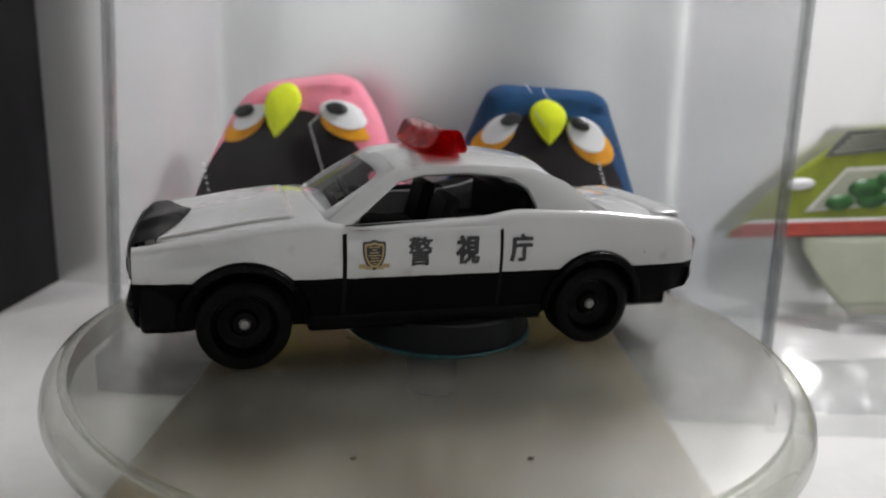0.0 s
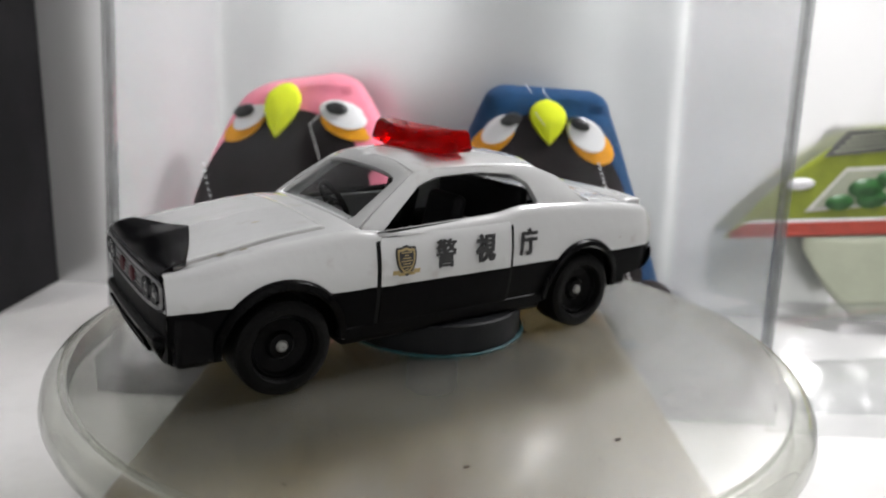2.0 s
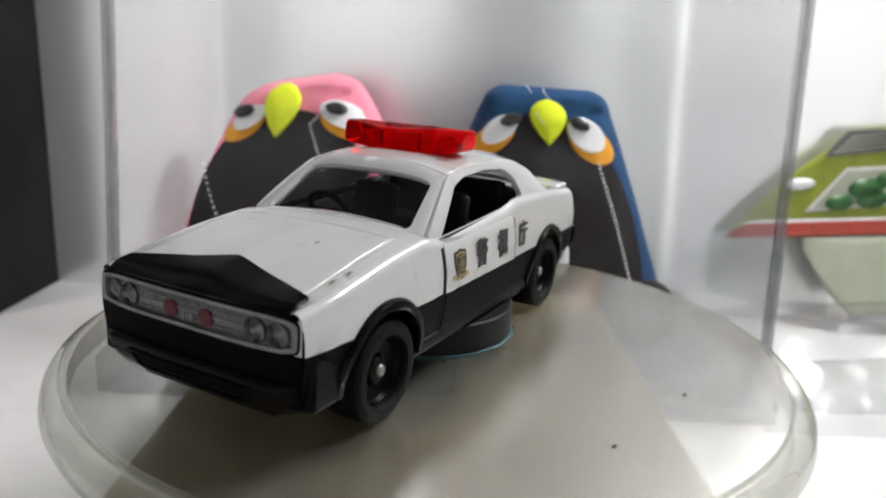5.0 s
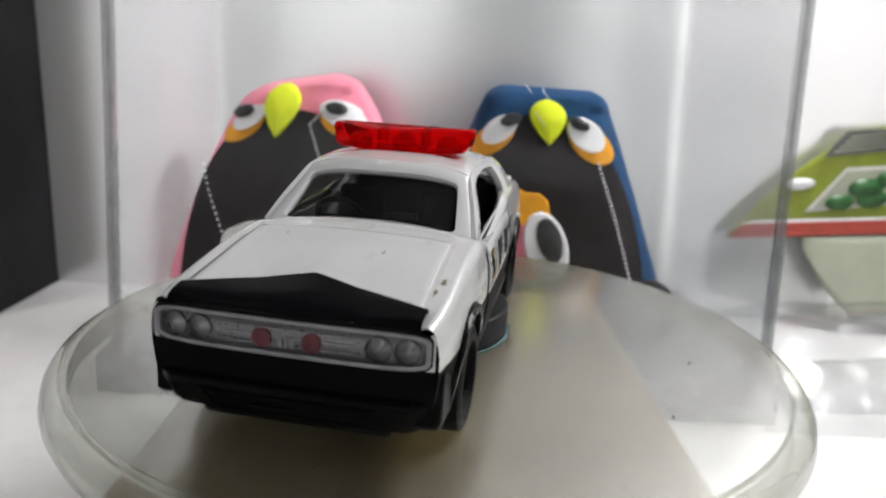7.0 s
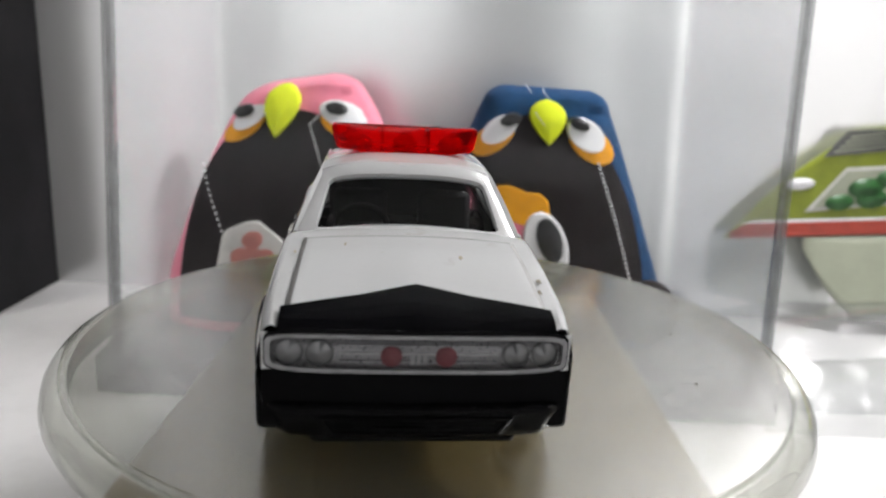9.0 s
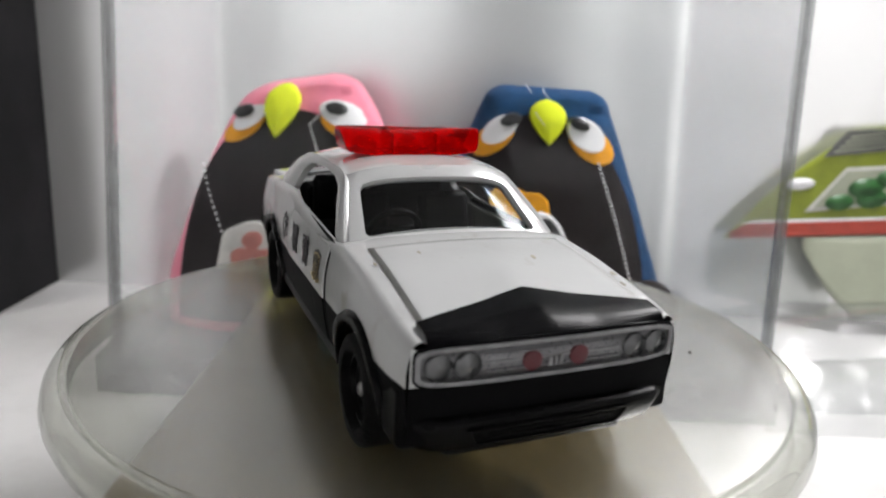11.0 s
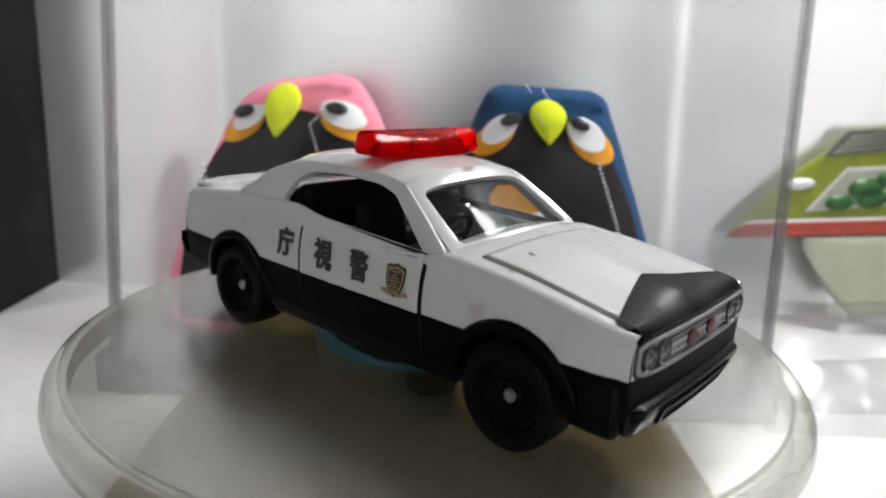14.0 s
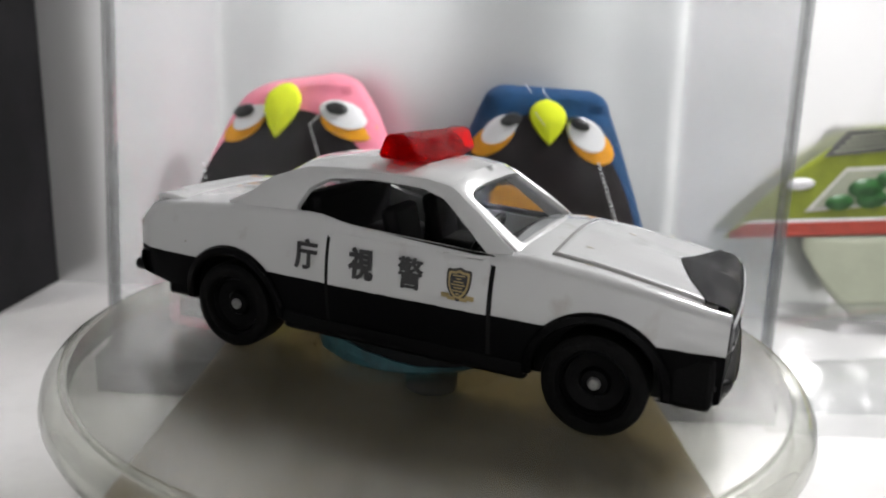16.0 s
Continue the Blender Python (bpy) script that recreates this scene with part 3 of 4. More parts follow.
def make_cabin(car):
    bm = bmesh.new()
    # roof
    xs = np.linspace(4.6, -13.2, 18)
    us = np.linspace(-1, 1, 25)
    grid(bm, [[(x + (0.5 if x > 0 else -0.4) * (1 - u * u) * (abs(x + 4.3) / 8.9) ** 4, cab_y(20.8) * 0.985 * u, roof_z(x, u)) for u in us] for x in xs])
    # window frames, front and rear
    for f, lo, hi, w, w2 in ((front_glass, 0.08, 0.82, 0.855, 0.875), (rear_glass, 0.12, 0.86, 0.80, 0.82)):
        outer = ring_loop([(-1, 0), (1, 0), (1, 1), (-1, 1)], 12)
        inner = ring_loop([(-w, lo), (w, lo), (w2, hi), (-w2, hi)], 12, 1)
        grid(bm, [[f(*p) for p in outer], [f(*((p + q) / 2)) for p, q in zip(outer, inner)], [f(*q) for q in inner]], True)
    # side frames round the openings
    for s in (-1, 1):
        outer = ring_loop([(12.7, 15.3), (9.0, 18.1), (4.9, 20.8), (1.5, 21.3), (-4.0, 21.5), (-11.8, 21.15), (-16.2, 19.6), (-21.2, 15.3), (-13.0, 14.9), (-6.5, 14.4)], 6, 1)
        inner = ring_loop([(10.2, 14.7), (7.3, 17.2), (4.2, 19.65), (1.6, 20.35), (-4.0, 20.6), (-9.0, 20.2), (-11.1, 19.0), (-12.2, 16.8), (-9.6, 15.9), (-6.6, 15.2)], 6, 1)
        pts = lambda q: (q[0], s * cab_y(q[1]), q[1])
        grid(bm, [[pts(q) for q in outer], [pts(q * 0.5 + r * 0.5) for q, r in zip(outer, inner)], [pts(r) for r in inner]], True)
    part("roof", bm, M_PAINT, car, "white roof with slim pillars", merge=0.05, solid=0.75, bevel=0.18)
    for f, lo, hi, w, name in ((front_glass, 0.03, 0.85, 0.90, "windshield"), (rear_glass, 0.09, 0.89, 0.84, "rear_window")):
        bm = bmesh.new()
        rows = [[f(u, v) - Vector((0.55 if f is front_glass else -0.55, 0, 0.25)) for u in np.linspace(-w, w, 13)] for v in np.linspace(lo, hi, 8)]
        grid(bm, rows)
        p = part(name, bm, M_GLASS, car, "clear plastic car window")
        p.visible_shadow = False
        bm = bmesh.new()
        outer = ring_loop([(-w - .01, lo - .01), (w + .01, lo - .01), (w + .01, hi + .01), (-w - .01, hi + .01)], 10)
        inner = ring_loop([(-w + .06, lo + .06), (w - .06, lo + .06), (w - .06, hi - .06), (-w + .06, hi - .06)], 10, 2)
        off = Vector((0.62 if f is front_glass else -0.62, 0, 0.3))
        grid(bm, [[f(*p) - off for p in outer], [f(*q) - off for q in inner]], True)
        part("window_seal", bm, M_BLACK, car, "black window seal")


def make_inside(car):
    part("dashboard", boxed(8.6, 12.4, -9.6, 9.6, 9, 15.4), M_SEAT, car, bevel=0.8)
    part("cabin_floor", boxed(-19, 12, -10.6, 10.6, 8.6, 10.4), M_SEAT, car)
    part("parcel_shelf", boxed(-20.0, -12.5, -9.0, 9.0, 10, 16.6), M_SEAT, car, bevel=0.6)
    for s in (-1, 1):
        seat = part("seat", boxed(-1.5, 5.0, s * 5 - 3.2, s * 5 + 3.2, 10.2, 12.6), M_SEAT, car, "dark bucket seat", bevel=0.8)
        bm = bmesh.new()
        box(bm, -1.0, 0.8, -3.2, 3.2, 0, 6.2, pose(-1.5, s * 5, 11.6, 0, -14, 0))
        part("backrest", bm, M_SEAT, seat, bevel=0.8)
    bm = bmesh.new()
    box(bm, -11.5, -6.0, -9.2, 9.2, 10.2, 12.8)
    box(bm, -12.8, -10.8, -8.6, 8.6, 12, 18.2)
    part("rear_seat", bm, M_SEAT, car, bevel=0.7)
    bm = bmesh.new()
    rows = []
    for i in range(28):
        a = 2 * math.pi * i / 28
        rows.append([(0.35 * math.sin(b), (2.6 + 0.35 * math.cos(b)) * math.cos(a), (2.6 + 0.35 * math.cos(b)) * math.sin(a)) for b in np.linspace(0, 2 * math.pi, 8, endpoint=False)])
    rows.append(rows[0])
    grid(bm, rows, True)
    box(bm, -0.2, 0.2, -2.5, 2.5, -0.3, 0.3)
    box(bm, 0, 4, -0.35, 0.35, -0.35, 0.35)
    bmesh.ops.transform(bm, matrix=pose(7.2, -4.6, 15.4, 0, 28, 0), verts=bm.verts)
    part("steering_wheel", bm, M_BLACK, car, "black steering wheel")


def make_wheel(car, xa, s):
    w = thing("wheel", "black plastic wheel with a pale axle end", "")
    del w["label"]
    w.parent = car
    w.matrix_basis = pose(xa * MM, 0, HUB * MM)
    o = 12.8 if xa > 0 else 12.2
    i = o - 4.4
    y = lambda v: s * v
    tyre = lathe([(2.6, y(i)), (WR - 0.4, y(i)), (WR - 0.1, y(i + 0.25)), (WR, y(i + 0.6)), (WR, y(o - 0.7)), (WR - 0.12, y(o - 0.3)), (WR - 0.5, y(o - 0.05)), (WR - 0.9, y(o)), (3.5, y(o - 0.05)), (3.35, y(o - 0.25)), (3.25, y(o - 1.0))], 56, "y", cap=False)
    part("tyre", tyre, M_RUBBER, w, "black tyre")
    rim = lathe([(3.3, y(o - 0.9)), (3.0, y(o - 0.8)), (2.75, y(o - 1.25)), (1.5, y(o - 1.45)), (1.2, y(o - 1.05)), (0.75, y(o - 1.0)), (0.05, y(o - 1.0))], 40, "y", cap=False)
    part("rim", rim, M_BLACK, w, "black dished rim")
    part("axle_end", lathe([(0.05, y(o - 0.62)), (0.45, y(o - 0.66)), (0.62, y(o - 0.85)), (0.62, y(o - 1.3))], 20, "y", cap=False), M_STEEL, w, "dull steel axle end")


def make_front(car):
    # recessed lamp panel
    W = 11.35
    bm = bmesh.new()
    loop = ring_loop([(-W, 9.75), (W, 9.75), (W, 12.75), (-W, 12.75)], 10, 3)
    loop2 = [Vector((p[0] * 0.965, 11.25 + (p[1] - 11.25) * 0.80)) for p in loop]
    fx = lambda y: 31.9 - 0.5 * abs(y / W) ** 3
    edge = [Vector((p[0] * 1.012, 11.15 + (p[1] - 11.15) * 1.18)) for p in loop]
    grid(bm, [[(fx(p[0]) - 0.6, p[0], p[1]) for p in edge], [(fx(p[0]) + 0.12, p[0], p[1]) for p in edge], [(fx(p[0]) + 0.16, p[0], p[1]) for p in loop2]], True)
    part("grille_surround", bm, M_NOSE, car, "black surround of the lamp panel")
    bm = bmesh.new()
    grid(bm, [[(fx(p[0]) - 0.5, p[0], p[1]) for p in loop], [(fx(p[0]) + 0.32, p[0], p[1]) for p in loop], [(fx(p[0]) + 0.3, p[0], p[1]) for p in loop2], [(fx(p[0]) - 0.1, p[0], p[1]) for p in loop2]], True)
    part("grille_frame", bm, M_FRAME, car, "worn silver frame round the grille")
    bm = bmesh.new()
    grid(bm, [[(fx(y) + 0.05, y, z) for y in np.linspace(-11.0, 11.0, 41)] for z in (9.95, 11.2, 12.5)])
    part("grille", bm, M_CHROME, car, "scuffed grey grille panel", solid=0.3)
    for z in (10.6, 11.25, 11.9):
        bm = bmesh.new()
        grid(bm, [[(fx(y) + 0.05 + o, y, z + h) for y in np.linspace(-5.9, 5.9, 13)] for o, h in ((0, -.12), (0.1, -.08), (0.1, .08), (0, .12))])
        part("grille_bar", bm, M_FRAME if z == 11.25 else M_CHROME, car)
    for y in (-9.6, -7.35, 7.35, 9.6):
        bm = lathe([(1.08, -0.1), (1.08, 0.28), (0.98, 0.36), (0.9, 0.1), (0.5, 0.2), (0.25, 0.34), (0.02, 0.36)], 24, "x", cap=False)
        bmesh.ops.translate(bm, vec=(fx(y) + 0.05, y, 11.25), verts=bm.verts)
        part("headlight", bm, M_LENS, car, "round dull silver headlight")
    for y in (-2.05, 2.05):
        bm = lathe([(0.8, -0.1), (0.8, 0.2), (0.65, 0.28), (0.02, 0.3)], 20, "x", cap=False)
        bmesh.ops.translate(bm, vec=(fx(y) + 0.08, y, 11.1), verts=bm.verts)
        part("red_lamp", bm, M_REDINK, car, "small dark red round mark")
    for y, w in ((-0.5, 0.16), (0.0, 0.12), (0.45, 0.16)):
        part("grille_mark", boxed(fx(0) + 0.1, fx(0) + 0.3, y - w, y + w, 10.5, 11.2), M_FRAME, car, smooth=False)
    # black bumper: upper bar, jutting ledge, slanted valance with an intake, chin
    def plan(u):
        return 32.0 - 0.4 * u * u - 1.7 * max(0.0, (abs(u) - 0.82) / 0.18) ** 1.3

    def valance(z):
        return lerp(-0.35, 0.55, max(0.0, min(1.0, (z - 4.2) / 2.2)))
    bm = bmesh.new()
    rows = []
    for u in sorted(set(np.linspace(-1, 1, 41)) | {-0.82, -0.95, 0.82, 0.95}):
        y, x = 12.15 * u, plan(u)
        lip = 0.35 * abs(u) ** 4
        rows.append([(x - 3.6, y * 0.97, 9.75), (x - 1.0, y * 0.985, 9.7), (x - 0.7, y * 0.99, 9.35), (x - 0.75, y * 0.99, 8.5), (x - 1.3, y * 0.98, 8.25), (x - 1.3, y * 0.98, 7.5), (x + 0.3, y, 7.2), (x + 0.6, y, 6.95), (x + 0.6, y, 6.5), (x + valance(5.8), y * 0.995, 5.8), (x + valance(4.8), y * 0.985, 4.8 + lip * 0.5), (x - 0.55, y * 0.96, 4.1 + lip), (x - 1.2, y * 0.94, 3.85 + lip), (x - 4.0, y * 0.9, 3.8 + lip)])
    grid(bm, rows)
    b = part("front_bumper", bm, M_BUMPER, car, "black plastic bumper with a jutting ledge and deep chin")
    top, low = [(7.4, 6.35), (6.6, 4.55)], [(6.95, 6.1), (6.25, 4.8)]
    bm = bmesh.new()

    def trapezoid(k, off):
        (w1, z1), (w0, z0) = (top, low)[k]
        ring = ring_loop([(-w0, z0), (w0, z0), (w1, z1), (-w1, z1)], 8)
        return [(plan(p[0] / 12.2) + valance(p[1]) + off, p[0], p[1]) for p in ring]
    grid(bm, [trapezoid(0, -0.1), trapezoid(0, 0.28), trapezoid(1, 0.30), trapezoid(1, -0.1)], True)
    part("intake_frame", bm, M_BUMPER, b, "raised lip round the air intake", bevel=0.08)
    bm = bmesh.new()
    bm.faces.new([bm.verts.new(q) for q in trapezoid(1, 0.06)])
    part("air_intake", bm, M_RUBBER, b, "dark air intake", smooth=False)
    for z in (5.25, 5.7):
        bm = bmesh.new()
        grid(bm, [[(plan(y / 12.2) + valance(z + h) + o, y, z + h) for y in np.linspace(-6.0, 6.0, 9)] for o, h in ((0.05, -.1), (0.2, -.07), (0.2, .07), (0.05, .1))])
        part("intake_bar", bm, M_RUBBER, b)


def make_tail(car):
    bm = bmesh.new()
    rows = []
    for u in np.linspace(-1, 1, 25):
        y = 11.4 * u
        x = -35.2 + 1.6 * abs(u) ** 4
        rows.append([(x + 3, y, 9.4), (x, y, 9.2), (x - 0.2, y, 8.0), (x + 0.3, y * 0.98, 6.6), (x + 3, y * 0.96, 5.8), (x + 7, y * 0.95, 5.6)])
    grid(bm, rows)
    part("rear_bumper", bm, M_BLACK, car, "black rear bumper")
    bm = bmesh.new()
    rows = []
    for u in np.linspace(-1, 1, 25):
        y = 9.8 * u
        o = 0.5 * abs(u) ** 4
        rows.append([(-27.8 + o, y, top_z(-27.8, y) - 0.15), (-30.0, y, top_z(-30.0, y) + 0.25), (-32.2 + o, y, 16.2 - 0.3 * abs(u) ** 4), (-32.6 + o, y, 15.9), (-32.5 + o, y, 14.2)])
    grid(bm, rows)
    part("tail_spoiler", bm, M_PAINT, car, "white raised lip on the boot lid", solid=0.5)
    for s in (-1, 1):
        bm = bmesh.new()
        box(bm, -35.2, -34.4, s * 7.2 - 2.6, s * 7.2 + 2.6, 10.6, 12.6)
        part("tail_light", bm, M_REDINK, car, "dark red tail light", bevel=0.3)
    bm = lathe([(0.7, -36.2), (0.75, -36.1), (0.75, -33), (0.5, -33)], 16, "x", cap=False)
    bmesh.ops.translate(bm, vec=(0, -9.3, 6.7), verts=bm.verts)
    part("exhaust", bm, M_BLACK, car)


def make_lightbar(car):
    bar = part("light_bar", boxed(-3.6, -0.2, -5.4, 5.4, 21.2, 22.15), M_PAINT, car, "white foot of the light bar", bevel=0.2)
    bm = bmesh.new()
    rows = []
    for z, hx, hy, q in ((22.1, 2.2, 7.4, 0.45), (22.5, 2.35, 7.8, 0.5), (24.15, 1.35, 8.35, .7), (24.5, 0.95, 8.2, .75)):
        rows.append([(-1.9 + hx, -hy, z + q), (-1.55 + hx, -2.6, z), (-1.55 + hx, 2.6, z), (-1.9 + hx, hy, z + q), (-1.9 - hx, hy, z + q), (-2.2 - hx, 2.6, z), (-2.2 - hx, -2.6, z), (-1.9 - hx, -hy, z + q)])
    vs = grid(bm, rows, True)
    bm.faces.new(vs[0])
    bm.faces.new(vs[-1])
    part("red_lens", bm, M_RED, bar, "translucent red plastic lens", bevel=0.2)
    for y in (-2.6, 2.6):
        bm = boxed(-3.75, -0.05, y - 0.2, y + 0.2, 22.5, 24.62)
        part("divider", bm, M_RED, bar, smooth=False)
    for y in (-5.3, 0, 5.3):
        bm = lathe([(1.4, 22.4), (1.4, 23.4), (0.9, 23.9), (0.02, 23.9)], 20)
        bmesh.ops.translate(bm, vec=(-1.9, y, 0), verts=bm.verts)
        part("beacon", bm, M_RED, bar)
    make_hairs(bar)


def make_hairs(bar):
    for y0, y1, x, lift in ((2.4, 4.6, -1.5, 0.75), (-3.6, -2.2, -2.0, 0.5), (-0.4, 1.6, -2.3, 0.35)):
        bm = bmesh.new()
        pts = [(x + 0.25 * math.sin(3 * t), lerp(y0, y1, t), 24.55 + lift * math.sin(math.pi * t) ** 0.7) for t in np.linspace(0, 1, 9)]
        grid(bm, [[(px + dx, py, pz + dz) for dx, dz in ((-.06, 0), (.06, 0), (0, .1))] for px, py, pz in pts], True)
        part("hair", bm, M_GAP, bar, "tiny dark hair caught on the lens")


def make_wear(car):
    """Chipped paint and dirt on the shell."""
    rng = random.Random(21)

    def blot(points, mat, name, label):
        bm = bmesh.new()
        bm.faces.new([bm.verts.new(p) for p in points])
        part(name, bm, mat, car, label, smooth=False, solid=0.02)

    def ring(n, r):
        return [(r * rng.uniform(0.5, 1.2) * math.cos(6.283 * k / n), r * rng.uniform(0.5, 1.2) * math.sin(6.283 * k / n)) for k in range(n)]
    for x, y, r in ((20.5, 4.2, 0.32), (18.0, -6.0, 0.22), (29.0, 9.9, 0.4), (26.0, 10.3, 0.3), (29.6, -10.2, 0.35), (19.0, -10.4, 0.25), (24.0, 10.6, 0.3)):
        blot([(x + a * 1.6, y + b * 0.7, top_z(x + a * 1.6, y + b * 0.7) + (0.26 + hood_ridge(x, (y + b * 0.7) / 9.8) if abs(y) < 9.6 else 0.1)) for a, b in ring(9, r)], M_CHIP, "paint_chip", "small dirty chip in the paint")
    for s in (-1, 1):
        for x, z, r in ((-26.4, 11.4, 0.12), (30.3, 12.9, 0.22)):
            blot([(x + a, s * (side_y(x + a, z + b) + 0.05), z + b) for a, b in ring(9, r)], M_CHIP, "paint_chip", "small dirty chip in the paint")
        bm = bmesh.new()
        grid(bm, [[(x, s * (side_y(x, 5) + o), z) for o, z in ((-0.4, 4.3), (0.25, 4.4), (0.35, 4.9), (0.3, 5.5), (-0.1, 5.8))] for x in np.linspace(-13.4, 14.2, 20)])
        part("side_skirt", bm, M_BLACK, car, "black sill along the door")


def make_car():
    car = thing("toy_police_car", "die-cast toy police car, white over black, red light bar", "toy car")
    make_body(car)
    make_arches(car)
    make_doors(car)
    make_hood(car)
    make_cabin(car)
    make_inside(car)
    for xa in (XF, XR):
        for s in (-1, 1):
            make_wheel(car, xa, s)
    make_front(car)
    make_tail(car)
    make_lightbar(car)
    make_wear(car)
    return car


CAR = make_car()


# ---------- plush birds ----------
class Bird:
    """A stuffed pyramid-shaped felt bird with sewn-on patches; x and z in the plane of its face."""

    def __init__(self, cx, top, tilt, base, grow, power, label, felt):
        self.cx, self.top, self.tilt, self.base, self.grow, self.power = cx, top, tilt, base, grow, power
        self.ob = thing("plush_bird", label, "plush toy", group="plush birds in the case")
        bm = bmesh.new()
        rows = []
        zs = list(np.linspace(FZ + 8, top - 3, 30)) + [top - 2, top - 1.2, top - 0.6, top - 0.2, top]
        for z in zs:
            hw = self.half(z)
            shrink = 1.0 if z < top - 3 else max(0.05, (1 - ((z - top + 3) / 3) ** 2.6))
            hw = hw - 2.4 * (1 - shrink)
            dp = self.depth(z) * (0.35 + 0.65 * shrink)
            mid = self.mid(z)
            row = []
            for i in range(56):
                a = 2 * math.pi * i / 56
                c, s = math.cos(a), math.sin(a)
                e = 0.55
                x = hw * math.copysign(abs(c) ** e, c)
                y = dp * math.copysign(abs(s) ** e, s)
                zz = z + tilt * x / 12 * max(0, (z - FZ) / (top - FZ)) ** 2
                wob = 0.35 * noise.noise(Vector((x * 0.15, y * 0.15, z * 0.15 + cx))) + 0.12 * noise.noise(Vector((x * 0.9, y * 0.9, z * 0.9 + cx)))
                fold = 1.1 * math.exp(-((z - (top - 4.2) + 0.18 * (x - 8)) / 0.9) ** 2) * (1 if x > 2 else 0) * (1 if y < 0 else 0)
                row.append((cx + x * (1 + 0.012 * wob) + 0.5 * wob, mid + y + wob + fold, zz + 0.3 * wob))
            rows.append(row)
        vs = grid(bm, rows, True)
        bm.faces.new(vs[-1])
        bm.faces.new(vs[0])
        part("felt_body", bm, felt, self.ob)

    def half(self, z):
        s = max(0.0, (self.top - z) / 38)
        return self.base + self.grow * min(1.15, s) ** self.power

    def depth(self, z):
        s = max(0.0, (self.top - z) / 62)
        return 6.0 + 11 * s ** 0.7

    def mid(self, z):
        return 77.0 + 0.03 * (z - FZ)

    def front(self, x, z):
        hw, dp = self.half(z), self.depth(z)
        t = min(0.97, abs(x - self.cx) / hw)
        z2 = z
        fade = 1.0 if z2 < self.top - 3 else max(0.05, 1 - ((z2 - self.top + 3) / 3) ** 2.6)
        return self.mid(z) - dp * (0.35 + 0.65 * fade) * (1 - t ** (2 / 0.55)) ** (0.55 / 2)

    def patch(self, name, outline, material, lift=0.5, label="", dome=0.0):
        """A felt patch, its outline in x and z, laid over the face."""
        cx = sum(p[0] for p in outline) / len(outline)
        cz = sum(p[1] for p in outline) / len(outline)
        bm = bmesh.new()
        rows = []
        for k in (0.02, 0.2, 0.4, 0.6, 0.8, 0.94, 1.0):
            r = []
            for x, z in outline:
                px, pz = cx + (x - cx) * k, cz + (z - cz) * k
                r.append((px, self.front(px, pz) - (lift * (1 if k < 0.95 else 0.6) + dome * (1 - k ** 2)), pz))
            rows.append(r)
        rows.append([(x, self.front(x, z) + 0.3, z) for x, z in outline])
        vs = grid(bm, rows, True)
        bm.faces.new(vs[0])
        return part(name, bm, material, self.ob, label)

    def stitches(self, a, b, n, size=0.3):
        bm = bmesh.new()
        for k in range(n):
            t = k / (n - 1)
            x, z = lerp(a[0], b[0], t), lerp(a[1], b[1], t)
            bmesh.ops.create_icosphere(bm, subdivisions=1, radius=size, matrix=Matrix.Translation((x, self.front(x, z) - 0.75, z)))
        tagged(part("stitching", bm, M_THREAD, self.ob, "line of white stitches"), kind="stuff")


def oval(cx, cz, rx, rz, turn=0, n=32, p=1.0):
    out = []
    for i in range(n):
        a = 2 * math.pi * i / n
        c, s = math.cos(a), math.sin(a)
        x, z = rx * math.copysign(abs(c) ** p, c), rz * math.copysign(abs(s) ** p, s)
        t = radians(turn)
        out.append((cx + x * math.cos(t) - z * math.sin(t), cz + x * math.sin(t) + z * math.cos(t)))
    return out


def teardrop(cx, ztop, rx, height, lean=0, n=36):
    out = []
    for i in range(n):
        a = 2 * math.pi * i / n
        s = math.sin(a)
        t = (1 - s) / 2
        w = rx * (math.sin(math.pi * t ** 0.72)) ** 0.85 * (1.0 - 0.15 * t)
        out.append((cx + (w if math.cos(a) > 0 else -w) + lean * t, ztop - height * t))
    return out


def dome(cx, z0, z1, hw, power=0.5, n=44, skew=0.0):
    out = [(cx - hw + 2 * hw * k / 10, z0) for k in range(11)]
    for k in range(1, n):
        a = math.pi * k / n
        out.append((cx + hw * math.cos(a) + skew * math.sin(a), z0 + (z1 - z0) * math.sin(a) ** power))
    return out


